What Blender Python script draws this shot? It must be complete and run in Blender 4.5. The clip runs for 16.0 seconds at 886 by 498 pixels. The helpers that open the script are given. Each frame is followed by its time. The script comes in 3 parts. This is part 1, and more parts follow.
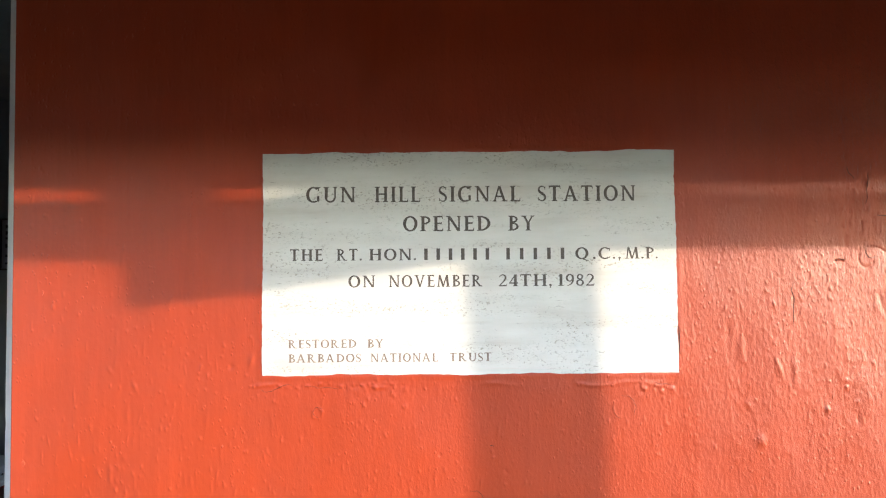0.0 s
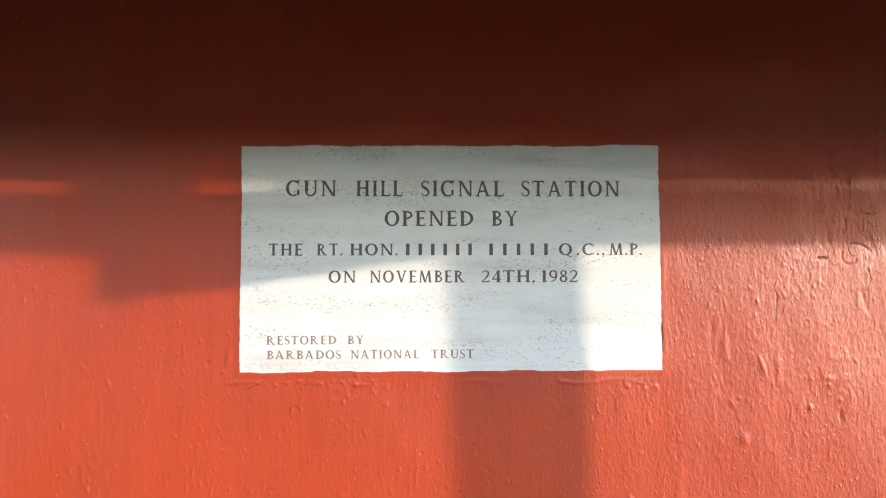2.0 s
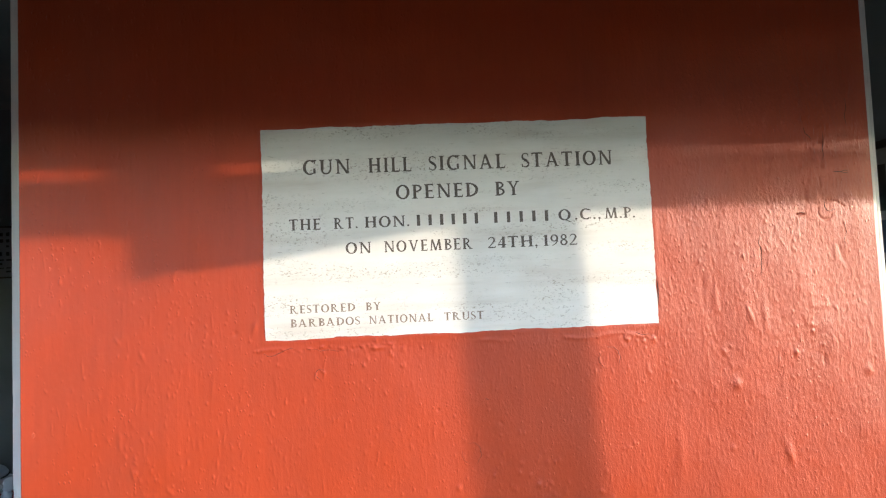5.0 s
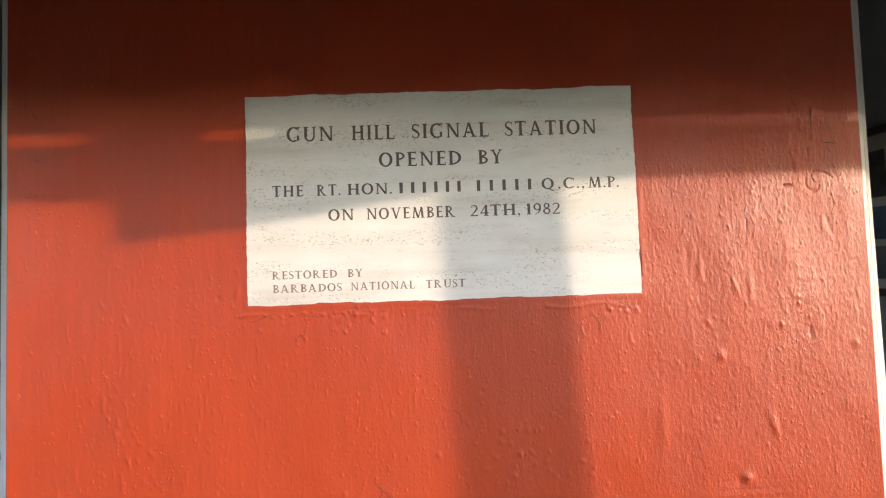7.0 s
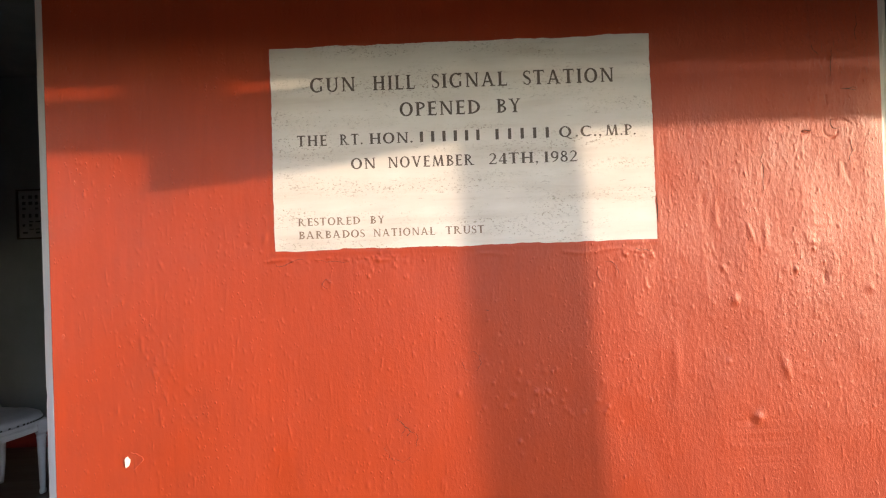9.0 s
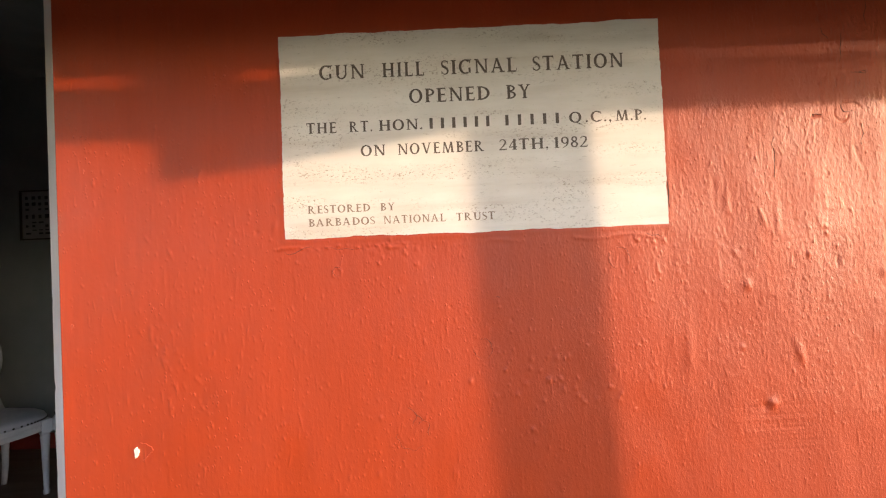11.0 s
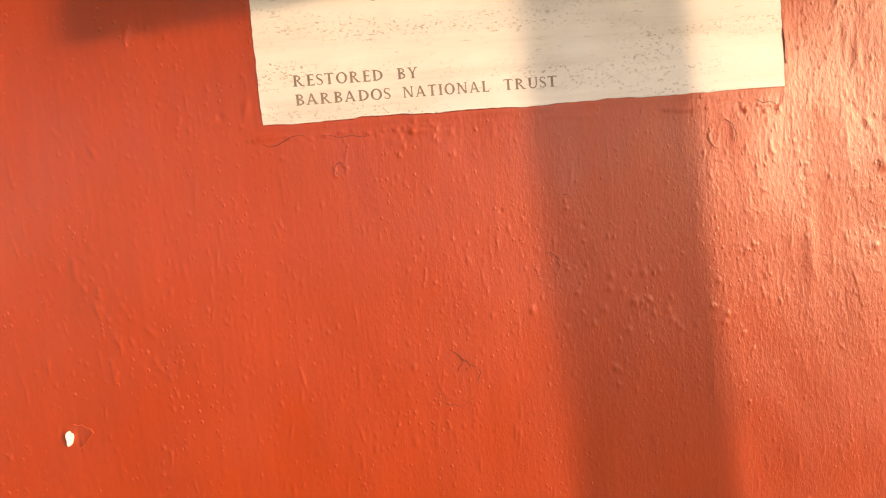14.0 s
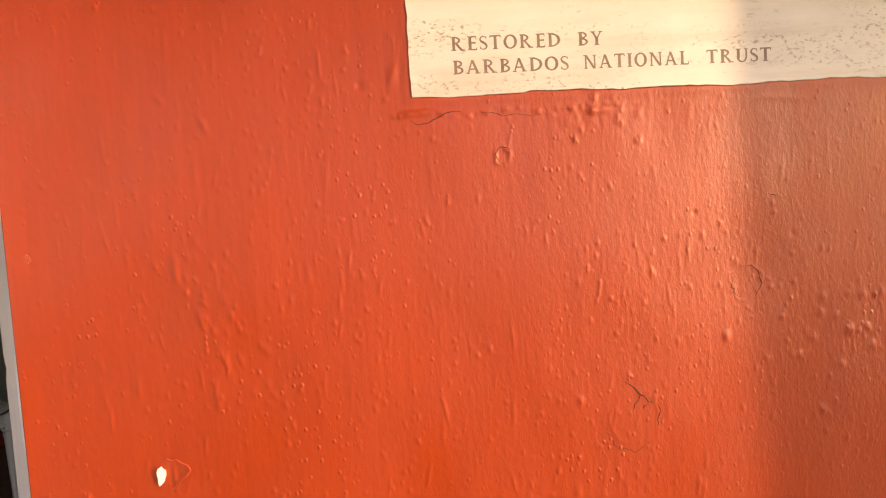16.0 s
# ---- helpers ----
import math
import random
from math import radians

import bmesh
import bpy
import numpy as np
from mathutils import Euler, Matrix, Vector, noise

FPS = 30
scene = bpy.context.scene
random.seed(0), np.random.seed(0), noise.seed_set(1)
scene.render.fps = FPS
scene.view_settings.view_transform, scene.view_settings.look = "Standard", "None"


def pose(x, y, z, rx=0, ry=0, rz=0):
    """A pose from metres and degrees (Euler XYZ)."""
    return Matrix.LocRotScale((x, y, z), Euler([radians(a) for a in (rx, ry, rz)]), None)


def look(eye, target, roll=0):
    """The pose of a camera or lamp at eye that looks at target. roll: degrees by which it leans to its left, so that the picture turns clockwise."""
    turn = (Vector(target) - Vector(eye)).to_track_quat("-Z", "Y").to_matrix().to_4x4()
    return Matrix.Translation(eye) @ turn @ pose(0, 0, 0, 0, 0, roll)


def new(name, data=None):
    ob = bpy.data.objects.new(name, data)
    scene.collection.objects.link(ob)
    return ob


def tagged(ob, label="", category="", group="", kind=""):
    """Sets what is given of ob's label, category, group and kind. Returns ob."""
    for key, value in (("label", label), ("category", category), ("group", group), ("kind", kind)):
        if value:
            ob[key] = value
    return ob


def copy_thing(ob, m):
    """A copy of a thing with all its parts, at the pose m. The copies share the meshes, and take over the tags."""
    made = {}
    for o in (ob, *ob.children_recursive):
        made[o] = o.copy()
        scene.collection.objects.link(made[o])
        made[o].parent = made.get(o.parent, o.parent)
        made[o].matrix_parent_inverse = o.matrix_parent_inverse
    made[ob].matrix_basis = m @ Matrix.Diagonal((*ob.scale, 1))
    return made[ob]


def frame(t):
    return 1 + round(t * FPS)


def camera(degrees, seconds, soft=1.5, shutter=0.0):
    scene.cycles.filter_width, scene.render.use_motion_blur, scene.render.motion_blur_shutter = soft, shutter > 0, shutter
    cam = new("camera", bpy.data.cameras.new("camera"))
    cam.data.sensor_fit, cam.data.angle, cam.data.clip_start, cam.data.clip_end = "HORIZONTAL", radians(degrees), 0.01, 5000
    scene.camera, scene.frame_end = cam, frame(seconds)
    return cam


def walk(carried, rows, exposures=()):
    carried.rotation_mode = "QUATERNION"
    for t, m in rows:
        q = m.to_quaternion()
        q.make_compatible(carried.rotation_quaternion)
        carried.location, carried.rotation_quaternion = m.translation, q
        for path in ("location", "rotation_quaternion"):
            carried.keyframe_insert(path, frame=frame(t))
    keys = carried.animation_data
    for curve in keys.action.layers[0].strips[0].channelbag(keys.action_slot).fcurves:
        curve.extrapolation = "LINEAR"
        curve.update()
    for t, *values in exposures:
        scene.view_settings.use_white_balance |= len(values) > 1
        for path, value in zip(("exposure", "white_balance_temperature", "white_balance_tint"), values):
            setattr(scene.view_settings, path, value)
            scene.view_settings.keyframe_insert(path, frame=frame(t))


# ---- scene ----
cam = camera(92.5, 16.0, soft=1.2)
PATH = [
    (0, (-0.066, -0.923, 1.606), (-0.052, 1.076, 1.645), -0.4),
    (0.5, (-0.065, -0.908, 1.578), (-0.054, 1.092, 1.618), 0.3),
    (1, (-0.061, -0.909, 1.588), (-0.05, 1.091, 1.631), -0.0),
    (1.5, (-0.047, -0.911, 1.585), (-0.021, 1.089, 1.628), 0.1),
    (2, (-0.04, -0.91, 1.595), (0.001, 1.089, 1.636), -0.1),
    (2.5, (-0.035, -0.905, 1.589), (0.001, 1.094, 1.633), -0.0),
    (3, (-0.033, -0.895, 1.579), (0.015, 1.104, 1.622), 0.0),
    (3.5, (-0.041, -0.9, 1.567), (-0.009, 1.1, 1.595), 0.2),
    (4, (-0.08, -0.979, 1.573), (-0.046, 1.018, 1.659), -0.3),
    (4.2, (-0.091, -1.005, 1.528), (-0.054, 0.994, 1.592), -1.8),
    (6.3, (-0.026, -0.913, 1.493), (0.06, 1.083, 1.575), -2.2),
    (6.5, (-0.023, -0.922, 1.461), (0.052, 1.076, 1.514), -1.8),
    (7, (-0.024, -0.974, 1.434), (0.015, 1.024, 1.506), -1.9),
    (7.5, (-0.025, -0.999, 1.418), (0.002, 0.999, 1.49), -1.2),
    (8, (-0.047, -1.008, 1.383), (-0.05, 0.992, 1.419), -1.2),
    (8.5, (-0.071, -1.006, 1.361), (-0.09, 0.994, 1.375), -2.0),
    (9, (-0.051, -1.002, 1.342), (-0.059, 0.998, 1.351), -2.0),
    (11.3, (-0.078, -0.995, 1.303), (-0.087, 1.005, 1.329), -2.4),
    (11.5, (-0.071, -0.983, 1.339), (-0.065, 1.017, 1.339), -1.7),
    (12, (-0.025, -0.959, 1.394), (0.044, 1.039, 1.454), -0.8),
    (12.5, (-0.041, -0.969, 1.351), (-0.02, 1.031, 1.379), -1.5),
    (13, (-0.088, -0.955, 1.266), (-0.203, 1.041, 1.254), -4.6),
    (13.5, (-0.056, -0.847, 1.17), (-0.138, 1.151, 1.112), -1.5),
    (14, (-0.213, -0.722, 1.159), (-0.106, 1.272, 1.062), -5.2),
    (14.5, (-0.337, -0.667, 1.179), (-0.209, 1.328, 1.111), -4.0),
    (15, (-0.416, -0.621, 1.211), (-0.347, 1.378, 1.184), -3.1),
    (15.5, (-0.463, -0.594, 1.189), (-0.408, 1.403, 1.107), -2.7),
    (16, (-0.446, -0.574, 1.177), (-0.36, 1.422, 1.085), -3.4),
]
EXPOSURES = [(0, 3.69, 5950, 13), (2, 3.44, 5700, 12), (4, 3.50, 5700, 11), (6.5, 3.28, 6300, 16), (9, 3.23, 7000, 23), (12.5, 3.20, 8200, 26), (14.5, 3.11, 9400, 30), (16, 3.10, 9900, 32)]
walk(cam, [(t, look(eye, target, roll)) for t, eye, target, roll in PATH], EXPOSURES)

# ---------------------------------------------------------------- light
SUN_AZ, SUN_ALT = 62.0, 8.0          # degrees to the right of the wall's normal, and above the horizon
SUN_DIR = Vector((math.sin(radians(SUN_AZ)) * math.cos(radians(SUN_ALT)), -math.cos(radians(SUN_AZ)) * math.cos(radians(SUN_ALT)), math.sin(radians(SUN_ALT))))
world = bpy.data.worlds.new("sky")
scene.world = world
world.use_nodes = True
wn = world.node_tree.nodes
sky = wn.new("ShaderNodeTexSky")
sky.sky_type = "NISHITA"
sky.sun_disc = False
sky.ozone_density = 1.9
sky.dust_density = 0.8
sky.sun_elevation = radians(SUN_ALT)
sky.sun_rotation = math.atan2(SUN_DIR.x, SUN_DIR.y)
wn["Background"].inputs["Strength"].default_value = 0.15
world.node_tree.links.new(sky.outputs[0], wn["Background"].inputs["Color"])
sun_data = bpy.data.lights.new("sun", "SUN")
sun_data.energy = 0.58
sun_data.angle = radians(0.65)
sun_data.color = (1.0, 0.85, 0.60)
sun = new("sun", sun_data)
sun.matrix_world = look(tuple(SUN_DIR * 30), (0, 0, 0))


# ---------------------------------------------------------------- materials
def material(name, base, rough=0.6, metal=0.0, spec=0.5):
    m = bpy.data.materials.new(name)
    m.use_nodes = True
    b = m.node_tree.nodes["Principled BSDF"]
    b.inputs["Base Color"].default_value = (*base, 1)
    b.inputs["Roughness"].default_value = rough
    b.inputs["Metallic"].default_value = metal
    b.inputs["Specular IOR Level"].default_value = spec
    return m, m.node_tree, b


def coords(nt, scale):
    tc = nt.nodes.new("ShaderNodeTexCoord")
    mp = nt.nodes.new("ShaderNodeMapping")
    mp.inputs["Scale"].default_value = scale
    nt.links.new(tc.outputs["Object"], mp.inputs["Vector"])
    return mp.outputs["Vector"]


def noise_tex(nt, scale=(1, 1, 1), size=5.0, detail=4.0, rough=0.55):
    n = nt.nodes.new("ShaderNodeTexNoise")
    n.inputs["Scale"].default_value = size
    n.inputs["Detail"].default_value = detail
    n.inputs["Roughness"].default_value = rough
    nt.links.new(coords(nt, scale), n.inputs["Vector"])
    return n.outputs["Fac"]


def ramp(nt, fac, stops):
    r = nt.nodes.new("ShaderNodeValToRGB")
    while len(r.color_ramp.elements) < len(stops):
        r.color_ramp.elements.new(0.5)
    for e, (p, c) in zip(r.color_ramp.elements, stops):
        e.position = p
        e.color = (*c, 1) if len(c) == 3 else c
    nt.links.new(fac, r.inputs["Fac"])
    return r.outputs["Color"]


def mix(nt, a, b, fac, kind="MIX"):
    n = nt.nodes.new("ShaderNodeMix")
    n.data_type, n.blend_type = "RGBA", kind
    for sock, v in ((n.inputs[0], fac), (n.inputs[6], a), (n.inputs[7], b)):
        if isinstance(v, (int, float)):
            sock.default_value = v
        elif isinstance(v, tuple):
            sock.default_value = (*v, 1)
        else:
            nt.links.new(v, sock)
    return n.outputs[2]


def bump(nt, b, height, strength=0.4, dist=0.002, after=None):
    n = nt.nodes.new("ShaderNodeBump")
    n.inputs["Strength"].default_value = strength
    n.inputs["Distance"].default_value = dist
    nt.links.new(height, n.inputs["Height"])
    if after:
        nt.links.new(after, n.inputs["Normal"])
    nt.links.new(n.outputs["Normal"], b.inputs["Normal"])
    return n.outputs["Normal"]


def worn(name, base, dark, size=6.0, rough=0.6, grain=60.0, strength=0.25, stretch=(1, 1, 1)):
    """A plain surface with blotches at one scale and grain at another."""
    m, nt, b = material(name, base, rough)
    blot = ramp(nt, noise_tex(nt, stretch, size, 5), [(0.3, dark), (0.7, base)])
    nt.links.new(blot, b.inputs["Base Color"])
    g = noise_tex(nt, stretch, grain, 4)
    bump(nt, b, g, strength, 0.002)
    rr = ramp(nt, noise_tex(nt, stretch, size * 3, 3), [(0.3, (rough * 0.8,) * 3), (0.7, (min(1, rough * 1.2),) * 3)])
    nt.links.new(rr, b.inputs["Roughness"])
    return m


def red_paint():
    m, nt, b = material("red_gloss_paint", (0.34, 0.036, 0.005), 0.5, 0.0, 0.53)
    tone = ramp(nt, noise_tex(nt, (1, 1, 0.6), 3.2, 4), [(0.3, (0.310, 0.0295, 0.0014)), (0.7, (0.365, 0.0365, 0.0020))])
    streak = ramp(nt, noise_tex(nt, (1, 1, 0.09), 55, 5), [(0.32, (0.300, 0.0280, 0.0012)), (0.72, (0.370, 0.0375, 0.0024))])
    col = mix(nt, tone, streak, 0.45)
    chalk = ramp(nt, noise_tex(nt, (1, 1, 0.5), 14, 6, 0.65), [(0.62, (0, 0, 0)), (0.80, (0.10, 0.10, 0.10))])
    col = mix(nt, col, (0.42, 0.095, 0.045), chalk)
    nt.links.new(col, b.inputs["Base Color"])
    rr = ramp(nt, noise_tex(nt, (1, 1, 0.3), 24, 4), [(0.3, (0.46,) * 3), (0.7, (0.60,) * 3)])
    patchy = ramp(nt, noise_tex(nt, (1, 1, 0.6), 8, 3), [(0.35, (0.40,) * 3), (0.65, (0.66,) * 3)])
    nt.links.new(mix(nt, rr, patchy, 0.5), b.inputs["Roughness"])
    n1 = bump(nt, b, noise_tex(nt, (1, 1, 0.10), 150, 5), 0.26, 0.0009)
    n2 = bump(nt, b, noise_tex(nt, (1, 1, 0.22), 210, 4), 0.26, 0.0008, n1)
    # lumpy older coats under the paint, in patches and mostly towards one end
    lumps = ramp(nt, noise_tex(nt, (1, 1, 0.5), 135, 4, 0.6), [(0.42, (0, 0, 0)), (0.58, (1, 1, 1))])
    patch = ramp(nt, noise_tex(nt, (1, 1, 0.6), 5, 2), [(0.40, (0.05, 0.05, 0.05)), (0.60, (1, 1, 1))])
    sep = nt.nodes.new("ShaderNodeSeparateXYZ")
    nt.links.new(coords(nt, (1, 1, 1)), sep.inputs[0])
    span = nt.nodes.new("ShaderNodeMapRange")
    for key, v in (("From Min", -0.7), ("From Max", 0.6), ("To Min", 0.12), ("To Max", 1.0)):
        span.inputs[key].default_value = v
    nt.links.new(sep.outputs["X"], span.inputs["Value"])
    lumps = mix(nt, mix(nt, lumps, patch, 1.0, "MULTIPLY"), span.outputs["Result"], 1.0, "MULTIPLY")
    n3 = bump(nt, b, lumps, 0.26, 0.0012, n2)
    # small pimples, in crowds here and there
    vor = nt.nodes.new("ShaderNodeTexVoronoi")
    vor.inputs["Scale"].default_value = 105
    nt.links.new(coords(nt, (1, 0.2, 0.72)), vor.inputs["Vector"])
    dots = ramp(nt, vor.outputs["Distance"], [(0.10, (1, 1, 1)), (0.30, (0, 0, 0))])
    some = ramp(nt, vor.outputs["Color"], [(0.50, (0, 0, 0)), (0.85, (1, 1, 1))])
    crowd = ramp(nt, noise_tex(nt, (1, 1, 0.7), 7, 3), [(0.44, (0.05, 0.05, 0.05)), (0.60, (1, 1, 1))])
    dots = mix(nt, mix(nt, dots, some, 1.0, "MULTIPLY"), crowd, 1.0, "MULTIPLY")
    n3 = bump(nt, b, dots, 0.9, 0.0011, n3)
    crust = ramp(nt, noise_tex(nt, (1, 1, 0.45), 190, 3, 0.6), [(0.46, (0, 0, 0)), (0.60, (1, 1, 1))])
    crust = mix(nt, crust, span.outputs["Result"], 1.0, "MULTIPLY")
    bump(nt, b, crust, 0.40, 0.0007, n3)
    return m


def travertine():
    m, nt, b = material("travertine", (0.70, 0.65, 0.58), 0.6)
    bands = ramp(nt, noise_tex(nt, (0.6, 1, 7.0), 3.4, 5, 0.6), [(0.30, (0.48, 0.41, 0.355)), (0.45, (0.60, 0.545, 0.50)), (0.68, (0.67, 0.62, 0.58))])
    cloud = ramp(nt, noise_tex(nt, (1, 1, 2.2), 9, 5), [(0.3, (0.52, 0.47, 0.43)), (0.7, (0.67, 0.625, 0.585))])
    col = mix(nt, bands, cloud, 0.4)
    # open pores lie along the bedding
    zone = ramp(nt, noise_tex(nt, (0.8, 1, 5.0), 4.2, 3), [(0.46, (0, 0, 0)), (0.60, (1, 1, 1))])
    pores = ramp(nt, noise_tex(nt, (1, 1, 1.8), 150, 4, 0.65), [(0.355, (1, 1, 1)), (0.44, (0, 0, 0))])
    pit = mix(nt, zone, pores, 1.0, "MULTIPLY")
    thin = ramp(nt, noise_tex(nt, (0.55, 1, 3.6), 60, 5, 0.7), [(0.31, (1, 1, 1)), (0.36, (0, 0, 0))])
    pit = mix(nt, pit, thin, 0.75, "ADD")
    stain = ramp(nt, noise_tex(nt, (1, 1, 2.6), 26, 6, 0.7), [(0.56, (0, 0, 0)), (0.72, (0.5, 0.5, 0.5))])
    col = mix(nt, col, (0.43, 0.40, 0.36), mix(nt, stain, zone, 0.7, "MULTIPLY"))
    col = mix(nt, col, (0.33, 0.29, 0.24), pit)
    nt.links.new(col, b.inputs["Base Color"])
    inv = nt.nodes.new("ShaderNodeInvert")
    nt.links.new(pit, inv.inputs["Color"])
    n1 = bump(nt, b, inv.outputs["Color"], 0.5, 0.0015)
    bump(nt, b, noise_tex(nt, (1, 1, 2), 180, 3), 0.12, 0.0006, n1)
    return m


RED = red_paint()
STONE = travertine()
LETTER = worn("letter_paint", (0.060, 0.043, 0.034), (0.110, 0.078, 0.062), 60, 0.6, 300, 0.2)
FADED = worn("faded_letter_paint", (0.15, 0.10, 0.075), (0.23, 0.16, 0.12), 90, 0.6, 300, 0.2)
CHAMFER = worn("white_gloss_trim", (0.60, 0.57, 0.54), (0.49, 0.465, 0.44), 9, 0.42, 70, 0.3, (1, 1, 0.3))
FLAKE = worn("bare_plaster", (0.80, 0.77, 0.70), (0.66, 0.62, 0.54), 120, 0.8, 500, 0.3)
SPOT = worn("faded_pink_paint", (0.40, 0.070, 0.030), (0.35, 0.045, 0.012), 150, 0.5, 400, 0.2)
# near-black red: the shade inside the splits is put into this colour
CRACK = worn("shaded_crack", (0.050, 0.012, 0.006), (0.030, 0.008, 0.004), 90, 0.8, 300, 0.2)
# plaster taken darker than its own tone to hold the room's shade
PLASTER = worn("dimmed_plaster", (0.20, 0.235, 0.245), (0.165, 0.195, 0.205), 2.5, 0.8, 40, 0.3)
SKIRT = worn("oxide_red_skirting", (0.26, 0.03, 0.02), (0.18, 0.02, 0.015), 8, 0.5)
BOARDS = worn("floor_boards", (0.10, 0.062, 0.04), (0.06, 0.036, 0.024), 6, 0.45, 60, 0.3, (0.15, 1, 1))
CONCRETE = worn("veranda_concrete", (0.16, 0.115, 0.10), (0.12, 0.085, 0.075), 3, 0.75, 50, 0.4)
BLOCKER_BROWN = worn("blocker_brown", (0.14, 0.085, 0.065), (0.09, 0.06, 0.048), 3, 0.75, 50, 0.4)
SOFFIT = worn("dark_soffit_boards", (0.045, 0.033, 0.026), (0.03, 0.022, 0.017), 4, 0.7, 40, 0.3, (0.2, 1, 1))
TIMBER = worn("painted_timber", (0.62, 0.60, 0.56), (0.50, 0.48, 0.44), 7, 0.55, 60, 0.3, (1, 1, 0.15))
GRASS = worn("hill_grass", (0.11, 0.105, 0.05), (0.07, 0.068, 0.03), 0.35, 0.9, 6, 0.6)
# white darkened to blue-grey: the room's dimness is put into both colours
CHAIR = worn("dimmed_white_paint", (0.42, 0.45, 0.48), (0.35, 0.38, 0.41), 14, 0.4, 90, 0.2)
LEATHER = worn("dimmed_white_vinyl", (0.32, 0.35, 0.39), (0.27, 0.30, 0.34), 9, 0.38, 220, 0.25)
STUD = material("blackened_nailhead", (0.03, 0.028, 0.025), 0.4, 0.8)[0]
FRAME = worn("black_brown_frame", (0.035, 0.024, 0.018), (0.02, 0.014, 0.011), 12, 0.35, 80, 0.2)
MAT = worn("mount_board", (0.60, 0.62, 0.62), (0.54, 0.56, 0.57), 5, 0.85, 200, 0.1)
PHOTO = worn("aged_photograph", (0.20, 0.20, 0.20), (0.05, 0.055, 0.06), 11, 0.5, 60, 0.05)
# blue holds the sky's reflection in the glass, put into the print's colour
PHOTO_B = worn("sky_tinted_photograph", (0.16, 0.24, 0.36), (0.05, 0.08, 0.14), 9, 0.5, 60, 0.05)
CARD = worn("grey_chart_card", (0.27, 0.28, 0.29), (0.22, 0.23, 0.24), 12, 0.8, 200, 0.1)
INK = material("printed_black", (0.03, 0.03, 0.03), 0.7)[0]
GLASS, gnt, gb = material("picture_glass", (1, 1, 1), 0.02)
gb.inputs["Transmission Weight"].default_value = 1.0
gb.inputs["IOR"].default_value = 1.45


# ---------------------------------------------------------------- mesh helpers
def part(name, bm, mat, parent=None, label="", smooth=False):
    me = bpy.data.meshes.new(name)
    bm.normal_update()
    bm.to_mesh(me)
    bm.free()
    me.materials.append(mat)
    if smooth:
        me.polygons.foreach_set("use_smooth", [True] * len(me.polygons))
    ob = new(name, me)
    if parent:
        ob.parent = parent
    if label:
        ob["label"] = label
    return ob


def box(lo, hi, bevel=0.0, bm=None):
    bm = bm or bmesh.new()
    r = bmesh.ops.create_cube(bm, size=1)
    c = [(a + b) / 2 for a, b in zip(lo, hi)]
    s = [b - a for a, b in zip(lo, hi)]
    for v in r["verts"]:
        v.co = Vector([c[i] + v.co[i] * s[i] for i in range(3)])
    if bevel:
        es = list({e for v in r["verts"] for e in v.link_edges})
        bmesh.ops.bevel(bm, geom=es, offset=bevel, segments=2, affect="EDGES", profile=0.6)
    return bm


def lathe(profile, segs=14, at=(0, 0, 0), bm=None):
    bm = bm or bmesh.new()
    rings = []
    for r, z in profile:
        rings.append([bm.verts.new((at[0] + r * math.cos(2 * math.pi * i / segs), at[1] + r * math.sin(2 * math.pi * i / segs), at[2] + z)) for i in range(segs)])
    for a, b in zip(rings, rings[1:]):
        for i in range(segs):
            bm.faces.new((a[i], a[(i + 1) % segs], b[(i + 1) % segs], b[i]))
    bm.faces.new(rings[0][::-1])
    bm.faces.new(rings[-1])
    return bm


def prism(points, y0, y1, bm=None):
    """A flat outline in x and z, given depth from y0 to y1."""
    bm = bm or bmesh.new()
    a = [bm.verts.new((x, y0, z)) for x, z in points]
    b = [bm.verts.new((x, y1, z)) for x, z in points]
    n = len(points)
    bm.faces.new(a)
    bm.faces.new(b[::-1])
    for i in range(n):
        bm.faces.new((a[i], b[i], b[(i + 1) % n], a[(i + 1) % n]))
    bmesh.ops.recalc_face_normals(bm, faces=bm.faces)
    return bm


def tube(path, radius, segs=8, closed=False, flat=1.0, bm=None):
    """A round or flattened bar along a path in space."""
    bm = bm or bmesh.new()
    pts = [Vector(p) for p in path]
    n = len(pts)
    rings = []
    for i, p in enumerate(pts):
        t = (pts[(i + 1) % n] - pts[i - 1]) if closed else (pts[min(i + 1, n - 1)] - pts[max(i - 1, 0)])
        t.normalize()
        side = t.cross(Vector((1, 0, 0)))
        side = side.normalized() if side.length > 1e-4 else Vector((0, 1, 0))
        up = side.cross(t)
        r = radius[i] if isinstance(radius, (list, tuple)) else radius
        rings.append([bm.verts.new(p + side * r * math.cos(2 * math.pi * k / segs) + up * r * flat * math.sin(2 * math.pi * k / segs)) for k in range(segs)])
    pairs = list(zip(rings, rings[1:])) + ([(rings[-1], rings[0])] if closed else [])
    for a, b in pairs:
        for k in range(segs):
            bm.faces.new((a[k], a[(k + 1) % segs], b[(k + 1) % segs], b[k]))
    if not closed:
        bm.faces.new(rings[0][::-1])
        bm.faces.new(rings[-1])
    bmesh.ops.recalc_face_normals(bm, faces=bm.faces)
    return bm


def structure(name, bm, mat, label, category):
    return tagged(part(name, bm, mat), label, category, kind="structure")


# ---------------------------------------------------------------- the red wall
rng = np.random.default_rng(11)


